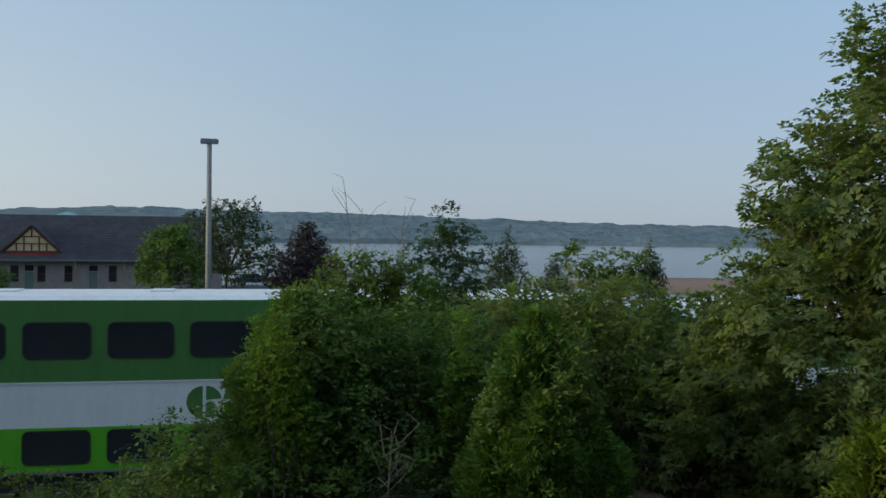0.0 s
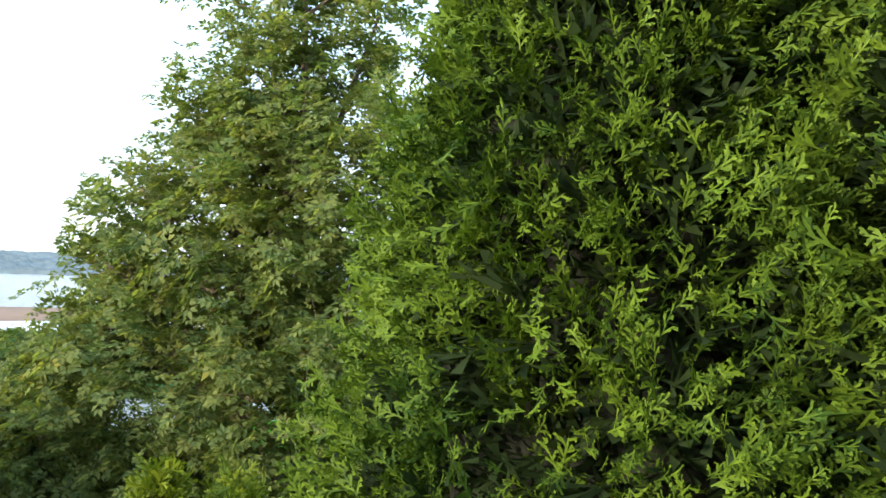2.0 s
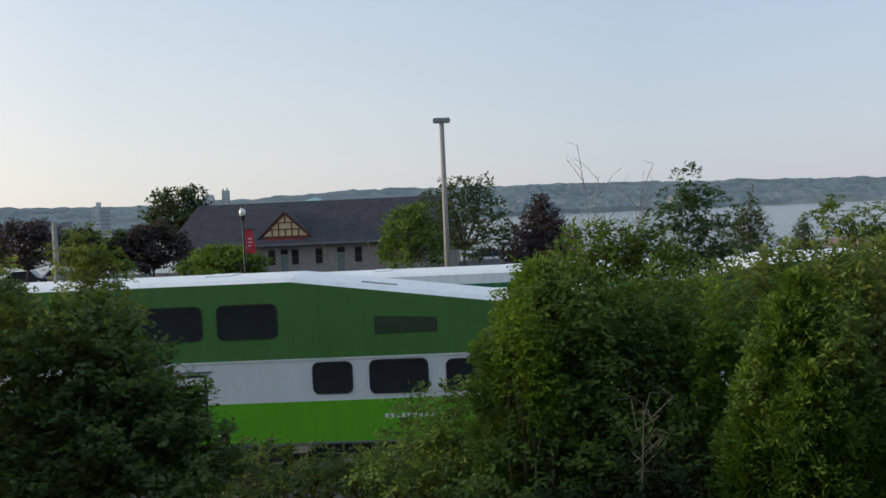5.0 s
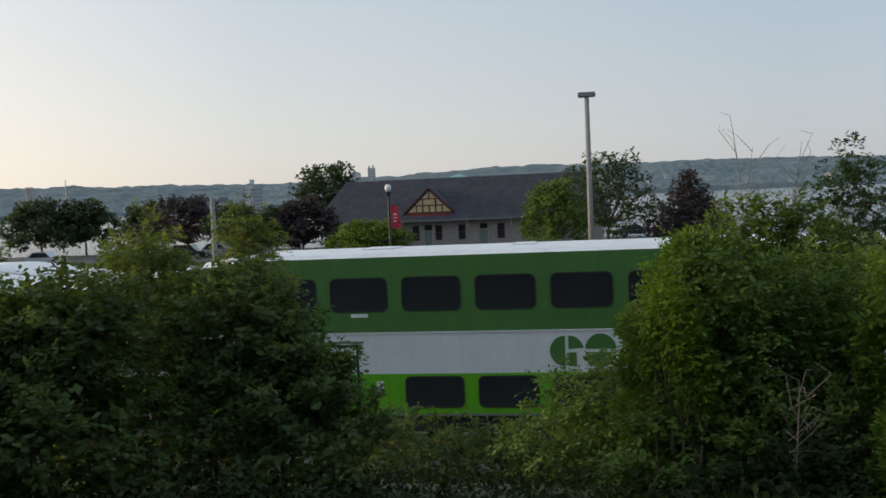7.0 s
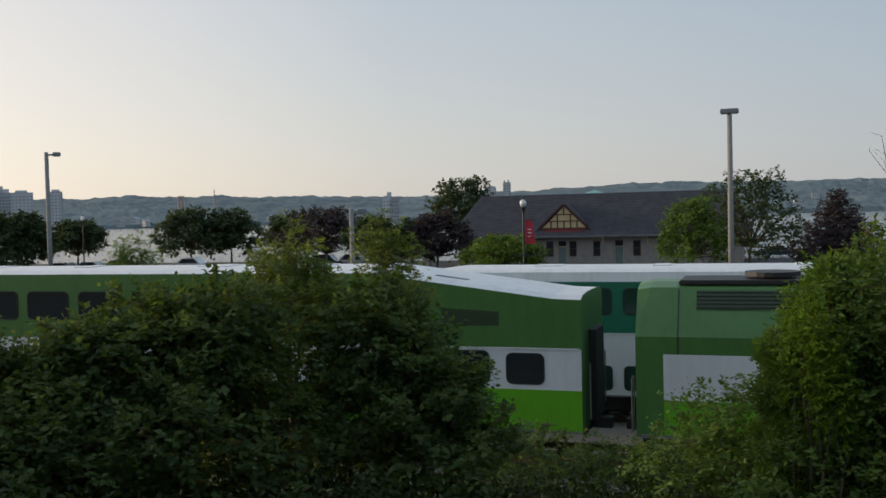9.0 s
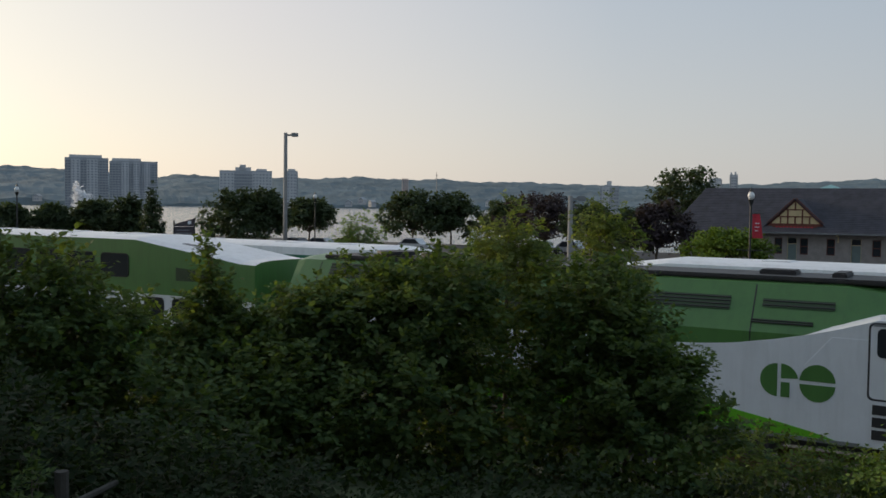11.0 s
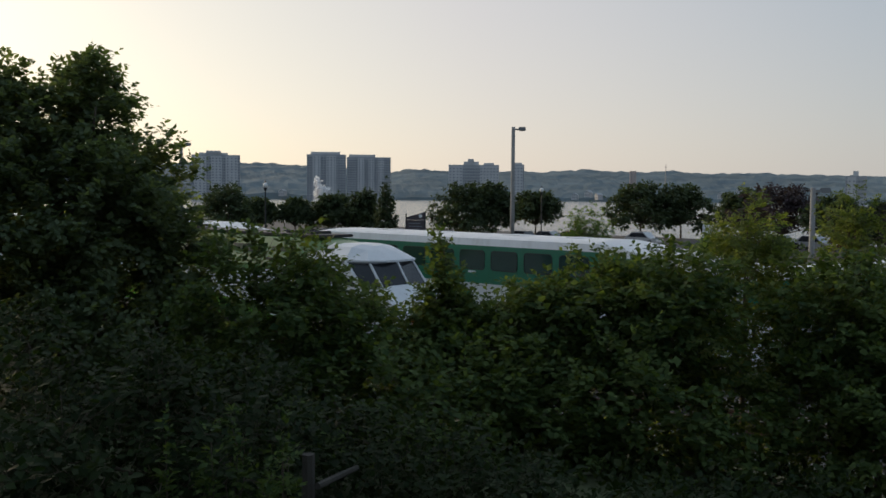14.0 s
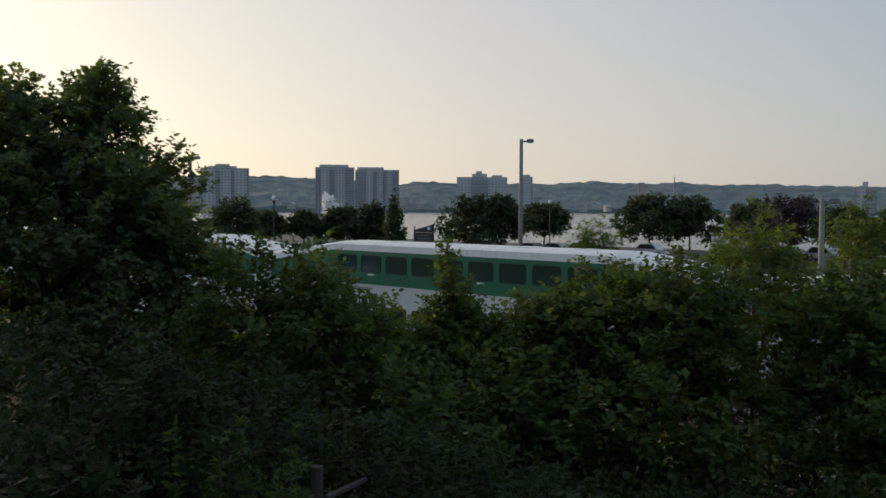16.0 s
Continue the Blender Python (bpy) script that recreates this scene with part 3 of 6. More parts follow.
def build_far_town():
    apartment("apartment_building", 59.5, 56.75, 1440, 2.25, 16, ((0.15, 0.75, 3), (0.3, 0.6, 6)), "pale grey far apartment tower with a stepped crown", ((0.05, 0.3), (0.4, 0.62), (0.7, 0.95)))
    apartment("apartment_building", 52.9, 50.6, 1460, 2.36, 18, ((0.1, 0.85, 4),), "tall grey apartment tower with vertical bays by the bay", ((0.15, 0.35), (0.5, 0.75)))
    apartment("apartment_building", 50.55, 47.95, 1460, 2.22, 18, ((0.05, 0.65, 4),), "tall grey twin apartment tower by the bay", ((0.25, 0.4), (0.5, 0.62), (0.72, 0.84)))
    apartment("apartment_building", 44.5, 41.5, 1480, 1.82, 12, ((0.3, 0.6, 5), (0.38, 0.5, 9), (0.7, 0.9, 3)), "broad pale apartment block with a peaked roof block", ((0.0, 0.28), (0.62, 1.0)))
    apartment("apartment_building", 40.7, 40.0, 1480, 1.85, 12, ((0.2, 0.8, 3),), "narrow pale far tower block", ((0.1, 0.9),))
    for i in range(4):      # tall pale stacks by the far shore
        x, y, z = polar(33.8 - .1 * i, 1450, 1.5)
        bm = bmesh.new()
        tube(bm, (0, 0, 0), (0, 0, z - LAKE), 1.3, 1.0, 8)
        tube(bm, (0, 0, z - LAKE - 3), (0, 0, z - LAKE - 1.5), 1.35, 1.35, 8)
        tagged(part("far_stack", bm, M_STACK), "slender pale pink stack on the far shore", "chimney", "stacks on the far shore").location = (x, y, LAKE)
    apartment("apartment_building", 14.78, 14.33, 1480, 1.9, 14, ((0.1, 0.3, 3), (0.6, 0.8, 4)), "dark far tower block over the station roof", ((0.2, 0.8),))
    apartment("apartment_building", 15.9, 15.2, 1490, 1.62, 9, ((0.2, 0.9, 2),), "pale far building among trees", ((0.1, 0.9),))
    apartment("apartment_building", 22.1, 21.0, 1490, 1.22, 7, ((0.35, 0.6, 7),), "pale far building with a small roof tower", ((0.1, 0.5),))
    rng = random.Random(5)
    first = None
    for az, el in ((-2.83, 0.8), (-1.9, 0.5), (9.3, 0.6), (24.5, 0.15), (26.3, 0.3), (30.3, 0.2), (31.2, 0.45), (35.6, 0.1), (36.2, 0.25), (37.0, 0.1), (27.6, 0.5), (54.3, 0.2), (-11.5, 0.35), (28.6, 0.2)):
        r = 1490
        x, y = polar(az, r)
        z = EYE + r * math.tan(radians(el))
        if first is None:
            first = empty("house", Matrix.Translation((x, y, z - 8)), "small pale house among trees on the far shore", "house", "houses on the far shore")
            part("wall", boxes((-5, 5, -4, 4, 0, 7)), M_CONC, first)
            bm = plate(bmesh.new(), [(-6, 7), (6, 7), (0, 10.5)], -4.5, 9)
            part("roof", bm, M_CONC_D, first)
            for i in (-3, 0, 3):
                part("window", boxes((i - .7, i + .7, -4.2, -3.9, 2, 4.4)), M_FARGLASS, first)
        else:
            copy_thing(first, Matrix.Translation((x, y, z - 8)) @ Matrix.Rotation(rng.uniform(-.5, .5), 4, 'Z'))
    for az, el, r in ((31.78, 1.9, 1700),):
        x, y, z = polar(az, r, el)
        bm = bmesh.new()
        tube(bm, (0, 0, -35), (0, 0, 0), 1.0, 0.3, 6)
        for k in (-6, -12):
            box(bm, -2, 2, -.3, .3, k, k + .8)
        tagged(part("radio_mast", bm, M_GREY), "thin far radio mast on the ridge", "mast").location = (x, y, z)


# ---- trains ----
ZB, Z1, Z2, ZE, ZEND, CROWN = 0.75, 1.72, 2.66, 4.40, 3.78, 0.13
PITCH, HALF, TAPER, PERIOD = 1.69, 12.9, 7.75, 26.45


def coach_shell(old):
    """Lofted body: lower side, band, upper side, roof; the upper deck slopes down at both ends."""
    hw = 1.5
    z2 = Z2 if not old else 2.60
    ze = 0 if not old else -0.28

    def section(e, x):
        pts = [(-hw, ZB), (-hw, Z1), (-hw, z2), (-hw, e + ze), (-hw * .97, e), (-hw * .82, e + CROWN * .62), (-hw * .5, e + CROWN * .9), (0, e + CROWN)]
        pts += [(-a, b) for a, b in pts[-2::-1]]
        return [(x, a, b) for a, b in pts]
    xs = [(-HALF, ZEND), (-HALF + .6, ZEND + .02), (-TAPER, ZE), (-TAPER / 2, ZE), (0, ZE), (TAPER / 2, ZE), (TAPER, ZE), (HALF - .6, ZEND + .02), (HALF, ZEND)]
    v = [p for x, e in xs for p in section(e, x)]
    n = 15
    f, s = [], []
    strip = [1, 2, 0, 3, 3, 3, 3, 3, 3, 3, 3, 0, 2, 1]
    if old:
        strip = [2, 2, 0, 3, 3, 3, 3, 3, 3, 3, 3, 0, 2, 2]
    for i in range(len(xs) - 1):
        for j in range(n - 1):
            k = i * n + j
            f.append((k, k + n, k + n + 1, k + 1))
            s.append(strip[j])
        f.append((i * n, i * n + n - 1, (i + 1) * n + n - 1, (i + 1) * n))
        s.append(4)
    f.append(tuple(range(n)))
    f.append(tuple(reversed(range((len(xs) - 1) * n, len(xs) * n))))
    s += [0, 0] if not old else [2, 2]
    return v, f, s


def window_meshes(w, h, r, glass):
    frame_bm = ring(bmesh.new(), rounded(-w / 2 - .032, w / 2 + .032, -h / 2 - .032, h / 2 + .032, r + .03), rounded(-w / 2, w / 2, -h / 2, h / 2, r), -0.022, 0.03)
    pane_bm = plate(bmesh.new(), rounded(-w / 2, w / 2, -h / 2, h / 2, r), -0.012, 0.016)
    out = []
    for nm, bm, m in (("window_frame", frame_bm, M_RUBBER), ("pane", pane_bm, glass)):
        bm.normal_update()
        me = bpy.data.meshes.new(nm)
        bm.to_mesh(me)
        bm.free()
        me.materials.append(m)
        out.append(me)
    return out


def hang(th, name, me, m):
    ob = new(name, me)
    ob.parent = th
    ob.matrix_basis = m
    return ob


def go_mark(th, cx, cz, r, mat, y=-1.508):
    """Two round green shapes cut by white lines."""
    g, o, gap = cx - r - .03, cx + r + .03, 0.035 * r / .33
    for pts in (arc(g - gap, cz, r, 90, 270), [(g + gap, cz + gap)] + arc(g + gap, cz, r, 3, 90)[1:], [(g + gap, cz - gap), (g + gap, cz - r), (g + r * .62, cz - r), (g + r * .62, cz - gap)],
                arc(o, cz + gap, r, 0, 180), arc(o, cz - gap, r, 180, 360)):
        part("emblem_shape", plate(bmesh.new(), pts, y, 0.02), mat, th, "flat green emblem shape")


def bogie(th, x):
    bg = part("bogie", boxes((x - 1.6, x + 1.6, -1.15, -1.0, .35, .75), (x - 1.6, x + 1.6, 1.0, 1.15, .35, .75), (x - .25, x + .25, -1.1, 1.1, .4, .7), bevel=0.03), M_BLACK, th)
    for dx in (-1.25, 1.25):
        bm = bmesh.new()
        for sy in (-.75, .75):
            tube(bm, (x + dx, sy - .07, .42), (x + dx, sy + .07, .42), .42, .42, 20)
        tube(bm, (x + dx, -.75, .42), (x + dx, .75, .42), .08, .08, 8)
        part("wheelset", bm, M_STEEL, bg)


def make_coach(old):
    label = "bilevel coach in two greens with white band and roof" if not old else "parked bilevel coach, dark green and white, white roof"
    th = empty("rail_coach", Matrix(), label, "train coach", "coaches of the parked train" if old else "coaches of the moving train")
    v, f, s = coach_shell(old)
    put_mesh("body", v, f, [M_TEAL if old else M_GREEN, M_WHITE if old else M_LIME, M_WHITE, M_ROOF, M_BLACK], th, slots=s)
    glass = M_OLDGLASS if old else M_GLASS
    big, low, mid, wide = (window_meshes(w, h, r, glass) for w, h, r in ((1.30, .72, .12), (1.30, .66, .1), (.84, .66, .12), (1.26, .70, .12)))
    flip = Matrix.Rotation(math.pi, 4, 'Z')
    spots = [(k * PITCH, 3.55, big) for k in range(-4, 5)] + [(k * PITCH, 1.30, low) for k in range(-2, 2)]
    for sg in (-1, 1):
        spots += [(sg * 8.62, 2.23, mid), (sg * 10.1, 2.22, wide), (sg * 11.6, 2.2, mid)]
    for x, z, (fr, pn) in spots:
        for m in (Matrix.Translation((x, -1.5, z)), Matrix.Translation((x, 1.5, z)) @ flip):
            w = hang(th, "window", fr, m)
            hang(w, "pane", pn, Matrix())
    # grilles high on the sloping ends
    for sg in (-1, 1):
        part("upper_vent", plate(bmesh.new(), [(sg * 9.6, 3.16), (sg * 11.0, 3.18), (sg * 11.0, 3.5), (sg * 9.6, 3.58)][::sg], -1.507, 0.01), M_VENT, th, "dark green louvred vent panel")
        for q in range(5):
            z = 3.2 + q * .066
            part("louvre", boxes((min(sg * 9.64, sg * 10.96), max(sg * 9.64, sg * 10.96), -1.515, -1.5, z, z + .02)), M_VENT, th)
        hatch = part("roof_hatch", boxes((-.42, .42, -.95, -.4, -.03, .02), bevel=0.01), M_GREY, th)
        hatch.matrix_basis = Matrix.Translation((sg * 9.7, 0, 4.24)) @ Matrix.Rotation(sg * .132, 4, 'Y')
        # doors
        for side in (-1, 1):
            cx = 3 * PITCH if sg > 0 else -5.85
            door = part("door_pocket", boxes((cx - .72, cx + .72, side * 1.5 - .012, side * 1.5 + .012, ZB - .02, 2.40)), M_RUBBER, th, "dark door opening seals")
            for a, b in ((-.66, -.05), (.05, .66)):
                leaf = part("door_leaf", plate(bmesh.new(), rounded(cx + a, cx + b, ZB + .02, 2.34, .05), side * 1.5 + (-.026 if side < 0 else .012), .014), M_WHITE, door, "pale door leaf with a tall window")
                bm = plate(bmesh.new(), rounded(cx + a + .12, cx + b - .12, 1.0, 2.14, .1), side * 1.5 + (-.034 if side < 0 else .022), .012)
                part("door_window", bm, M_GLASS, th)
                bm = plate(bmesh.new(), [(cx + a, ZB + .03), (cx + b, ZB + .03), (cx + b, Z1), (cx + a, Z1)], side * 1.5 + (-.030 if side < 0 else .018), .012)
                part("door_panel", bm, M_LIME if not old else M_WHITE, th)
            part("door_gutter", boxes((cx - .85, cx + .85, side * 1.5 - .04, side * 1.5 + .04, 2.44, 2.48)), M_GREY, th)
        part("gangway", boxes((sg * HALF - .18, sg * HALF + .18, -.55, .55, .9, 3.0)), M_RUBBER, th)
        part("coupler", boxes((sg * (HALF + .2) - .25, sg * (HALF + .2) + .25, -.12, .12, .6, .85)), M_BLACK, th)
        tub = bmesh.new()
        for yy in (-1.1, 1.1):
            tube(tub, (sg * (HALF + .12), yy, 1.0), (sg * (HALF + .12), yy, 2.3), .02, .02, 6)
        part("grab_rail", tub, M_STEEL, th)
        bogie(th, sg * 9.6)
    part("drip_rail", boxes((-HALF + .05, HALF - .05, -1.525, -1.5, Z2 - .015 if not old else 2.585, Z2 + .02 if not old else 2.62)), M_WHITE, th)
    part("side_sill", boxes((-HALF + .05, HALF - .05, -1.515, -1.5, ZB, ZB + .05)), M_GREY, th)
    part("underframe", boxes((-7.4, 7.4, -1.2, 1.2, .3, .76), (-HALF, HALF, -1.0, 1.0, .62, .78)), M_BLACK, th)
    for k in (1, -3):
        part("notice_plate", boxes((k * PITCH - .2, k * PITCH + .2, -1.515, -1.5, 3.03, 3.11)), M_WHITE, th, "small white notice plate")
    for x, z, w, h in ((-4.65, 1.42, .16, .26), (3 * PITCH - 1.5, 1.42, .16, .26), (3 * PITCH - 1.05, 1.15, .14, .1), (3 * PITCH + 1.0, .95, .16, .16)):
        part("service_sticker", boxes((x - w / 2, x + w / 2, -1.512, -1.5, z - h / 2, z + h / 2)), M_WHITE, th)
        part("sticker_mark", boxes((x - w / 3, x + w / 3, -1.516, -1.51, z - h / 8, z + h / 8)), M_RED if w == h else M_GREY, th)
    if not old:
        go_mark(th, 0, 2.2, .34, M_GREEN)
        bm = bmesh.new()
        for i in range(9):
            box(bm, 9.75 + i * .125, 9.75 + i * .125 + .08, -1.508, -1.5, 1.29, 1.385)
        part("white_lettering_bars", bm, M_WHITE, th, "small white bars of unreadable lettering")
    else:
        go_mark(th, .95, 2.0, .36, M_TEAL)
    for x, w in ((-5.2, .8), (-1.6, .5), (2.4, .9), (5.6, .6)):
        part("roof_panel", boxes((x, x + w, -.5, .4, ZE + CROWN - .04, ZE + CROWN + .02)), M_ROOF, th)
    return th


def text_part(th, text, size, m, mat):
    cu = bpy.data.curves.new("number", 'FONT')
    cu.body, cu.size, cu.extrude, cu.align_x = text, size, 0.004, 'CENTER'
    ob = new("lettering", cu)
    dg = bpy.context.evaluated_depsgraph_get()
    me = bpy.data.meshes.new_from_object(ob.evaluated_get(dg))
    bpy.data.objects.remove(ob)
    me.materials.clear()
    me.materials.append(mat)
    o = new("fleet_number", me)
    o.parent = th
    o.matrix_basis = m


def make_loco():
    th = empty("locomotive", Matrix(), "green and white diesel locomotive with sloped cab windscreen", "locomotive")
    hw, zs, zr = 1.5, 2.98, 4.02

    def sec(x, top=zr, shoulder=zs, inn=.92, w=hw):
        p = [(-w, ZB), (-w, shoulder), (-inn, top), (-inn * .5, top + .1), (0, top + .13)]
        p += [(-a, b) for a, b in p[-2::-1]]
        return [(x, a, b) for a, b in p]

    def sweep(x):
        return min(2.60 + 0.028 * max(0, x - 0.5) ** 2.15, 3.4)

    def loft(name, secs, mats, slot, label=""):
        v = [q for s in secs for q in s]
        n = len(secs[0])
        f, sl = [], []
        for i in range(len(secs) - 1):
            for j in range(n - 1):
                f.append((i * n + j, (i + 1) * n + j, (i + 1) * n + j + 1, i * n + j + 1))
                sl.append(slot)
            f.append((i * n, i * n + n - 1, (i + 1) * n + n - 1, (i + 1) * n))
            sl.append(slot)
        f += [tuple(range(n)), tuple(reversed(range((len(secs) - 1) * n, len(secs) * n)))]
        sl += [slot, slot]
        return put_mesh(name, v, f, mats, th, label, slots=sl)
    loft("hood", [sec(-10.5, zr - .05), sec(-10.2), sec(-4), sec(2), sec(4.6), sec(6.4, 3.78, 3.2)], [M_GREEN], 0, "green engine hood with slanted shoulders")
    fore = ((6.0, 3.36, 1.506), (6.6, 3.28, 1.506), (7.3, 3.12, 1.506), (8.0, 2.82, 1.5), (8.5, 2.58, 1.49), (9.4, 2.4, 1.38), (10.0, 2.0, 1.3), (10.35, 1.6, 1.2), (10.5, 1.0, 1.15))
    loft("cab", [sec(x, sweep(x) + .09, sweep(x), 1.44 - .558 * max(0, sweep(x) - zs), 1.506) for x in (2.6, 3.2, 3.8, 4.4, 4.8, 5.3, 5.9)] + [sec(x, z - .06 if x < 9 else z + .05, z, w - .12, w) for x, z, w in fore], [M_WHITE], 0, "white cab sides and sloped nose")
    # roof cap over the cab, hipped down towards the windscreen
    rim = [(5.2, 1.51, 3.38), (7.7, 1.47, 3.4), (8.55, 1.12, 3.4), (8.85, .5, 3.4)]
    mid = [(6.3, 1.0, 3.8), (7.45, .95, 3.82), (8.0, .7, 3.72), (8.2, .3, 3.7)]
    top = [(6.5, .5, 3.92), (7.35, .45, 3.92), (7.65, .3, 3.87), (7.75, .15, 3.86)]

    def both(pts, dz=0.0):
        return [(x, -y, z + dz) for x, y, z in pts] + [(x, y, z + dz) for x, y, z in reversed(pts)]
    v = both(rim, -.07) + both(rim) + both(mid) + both(top)
    f = [tuple(reversed(range(8)))] + [(8 * r + k, 8 * r + (k + 1) % 8, 8 * r + 8 + (k + 1) % 8, 8 * r + 8 + k) for r in range(3) for k in range(8)] + [tuple(range(24, 32))]
    put_mesh("cab_roof", v, f, M_WHITE, th, "white hipped cab roof")
    v = [(x, -y - .035, z + d) for x, y, z in rim for d in (-.1, -.05)]
    put_mesh("cab_gutter", v, [(2 * k, 2 * k + 2, 2 * k + 3, 2 * k + 1) for k in range(3)], M_GREY, th)

    def skin(x, z, off):
        if z <= zs:
            return (x, -hw - off, z)
        return (x, -hw + (z - zs) / (zr - zs) * (hw - .92) - off, z + off * .4)
    # white sweep over the lower hood, lime wedge below it
    v, f = [], []
    cols = [-9.9 + 16.5 * i / 30 for i in range(31)]
    for x in cols:
        top = min(2.60 + 0.028 * max(0, x - 0.5) ** 2.15, zr - 0.02)
        for z in (.78, min(top, zs) if top > zs else .78 + (top - .78) * .7, top):
            v.append(skin(x, z, .012))
    for i in range(30):
        for j in range(2):
            k = i * 3 + j
            f.append((k, k + 3, k + 4, k + 1))
    put_mesh("white_sweep", v, f, M_WHITE, th, "white painted sweep")
    pts = [(-9.9, .8), (4.6, .8)] + [(4.6 - 14.5 * i / 26, .84 + .75 * math.sin(min(1, i / 11) * 1.57)) for i in range(1, 27)]
    part("lime_wedge", plate(bmesh.new(), pts, -1.524, .01), M_LIME, th, "lime green painted wedge")
    go_mark(th, 3.75, 1.98, .36, M_GREEN, -1.524)
    # intake grilles on the slanted shoulder
    for x0, x1, z0, z1 in ((-9.2, -7.0, 3.55, 3.95), (-6.6, -4.0, 3.6, 3.95), (-3.4, -1.2, 3.1, 3.6), (2.9, 4.4, 3.5, 3.68), (2.7, 4.0, 3.16, 3.25), (.2, 2.2, 3.4, 3.7)):
        v = [skin(x, z, .02) for x, z in ((x0, z0), (x1, z0), (x1, z1), (x0, z1))]
        g = put_mesh("intake_grille", v, [(0, 1, 2, 3)], M_VENT, th, "dark green intake grille")
        n = max(2, int((z1 - z0) / .07))
        for i in range(n):
            a, b = Vector(skin(x0, z0 + (z1 - z0) * (i + .5) / n, .03)), Vector(skin(x1, z0 + (z1 - z0) * (i + .5) / n, .03))
            part("grille_bar", tube(bmesh.new(), a, b, .012, .012, 4), M_BLACK, g)
    for x in (-9.6, -6.8, -3.8, -.6, 2.7):
        v = [skin(x + d, z, .008) for d in (0, .03) for z in (1.0, zs, zr - .05)]
        put_mesh("panel_seam", v, [(0, 3, 4, 1), (1, 4, 5, 2)], M_BLACK, th)
    part("roof_walk", boxes((-9.6, 5.4, -.85, .85, zr + .04, zr + .15), bevel=.03), M_BLACK, th, "dark roof fans and hatches")
    for x in (-7.6, -6.1, -4.6):
        part("cooling_fan", tube(bmesh.new(), (x, 0, zr + .2), (x, 0, zr + .3), .6, .6, 20), M_BLACK, th)
    part("exhaust", boxes((2.6, 3.4, -.3, .3, zr + .1, zr + .26), bevel=.03), M_BLACK, th)
    part("horn", boxes((4.2, 4.5, -.5, .5, zr + .12, zr + .26), bevel=.03), M_BLACK, th)
    # cab door, side windows, step well
    door = part("cab_door", plate(bmesh.new(), rounded(5.15, 5.85, 1.78, 3.32, .1), -1.515, .02), M_WHITE, th, "white cab door with a window")
    part("door_seal", ring(bmesh.new(), rounded(5.11, 5.89, 1.74, 3.355, .12), rounded(5.15, 5.85, 1.78, 3.32, .1), -1.514, .02), M_RUBBER, th)
    part("door_window", plate(bmesh.new(), rounded(5.28, 5.72, 2.64, 3.24, .1), -1.53, .02), M_GLASS, door)
    part("door_handle", boxes((5.68, 5.8, -1.56, -1.51, 2.35, 2.4), (5.68, 5.8, -1.56, -1.51, 1.95, 2.0)), M_STEEL, door)
    part("step_well", boxes((5.22, 5.78, -1.53, -1.3, 1.46, 1.66), (5.22, 5.78, -1.53, -1.3, 1.2, 1.4), (5.22, 5.78, -1.53, -1.3, .94, 1.14)), M_BLACK, th)
    part("side_window", plate(bmesh.new(), [(6.05, 2.6), (7.4, 2.58), (7.4, 2.97), (6.9, 3.13), (6.4, 3.24), (6.05, 3.28)], -1.514, .02), M_GLASS, th)
    part("corner_window", plate(bmesh.new(), [(7.5, 2.58), (8.36, 2.56), (8.0, 2.74), (7.5, 2.93)], -1.514, .02), M_GLASS, th)
    # wraparound windscreen under the roof cap, with white pillars between the panes
    for sd in (-1, 1):
        put_mesh("cab_cheek", [(5.9, sd * 1.5, 3.36), (7.7, sd * 1.43, 3.34), (8.5, sd * 1.46, 2.6), (8.0, sd * 1.49, 2.82), (7.3, sd * 1.5, 3.12), (6.6, sd * 1.5, 3.28)], [(0, 5, 4, 3, 2, 1)], M_WHITE, th).modifiers.new("thick", 'SOLIDIFY').thickness = .03
        for q in (((7.75, 1.42, 3.34), (8.46, 1.03, 3.34), (9.2, 1.06, 2.5), (8.52, 1.45, 2.56)), ((8.48, 1.0, 3.34), (8.76, .05, 3.34), (9.45, .05, 2.48), (9.22, 1.03, 2.5))):
            put_mesh("windscreen", [(x, sd * y, z) for x, y, z in q], [(0, 1, 2, 3)], M_GLASS, th, "dark raked windscreen pane").modifiers.new("thick", 'SOLIDIFY').thickness = .02
        for a, b, r in (((8.47, 1.03, 3.36), (9.23, 1.06, 2.48), .045), ((7.7, 1.44, 3.34), (8.54, 1.47, 2.54), .07)):
            part("windscreen_pillar", tube(bmesh.new(), (a[0], sd * a[1], a[2]), (b[0], sd * b[1], b[2]), r, r, 8), M_WHITE, th)
    part("windscreen_pillar", tube(bmesh.new(), (8.78, 0, 3.36), (9.48, 0, 2.46), .04, .04, 8), M_WHITE, th)
    for yy in (-.8, .8):
        part("marker_lamp", boxes((10.35, 10.62, yy - .07, yy + .07, 1.42, 1.56), bevel=.02), M_REDLAMP, th, "glowing red marker lamp")
        part("ditch_lamp", boxes((10.3, 10.6, yy - .1, yy + .1, 1.0, 1.2), bevel=.02), M_GLOBE, th)
    bm = bmesh.new()
    for i in range(7):
        box(bm, 6.25, 7.2, -1.53, -1.5, .98 + i * .085, 1.03 + i * .085)
    part("battery_louvre", bm, M_STEEL, th)
    part("mirror", boxes((7.4, 7.5, -1.6, -1.5, 2.5, 2.95), bevel=.02), M_GREY, th)
    text_part(th, "666", .42, Matrix.Translation((8.6, -1.516, 1.55)) @ Matrix.Rotation(radians(90), 4, 'X'), M_BLACK)
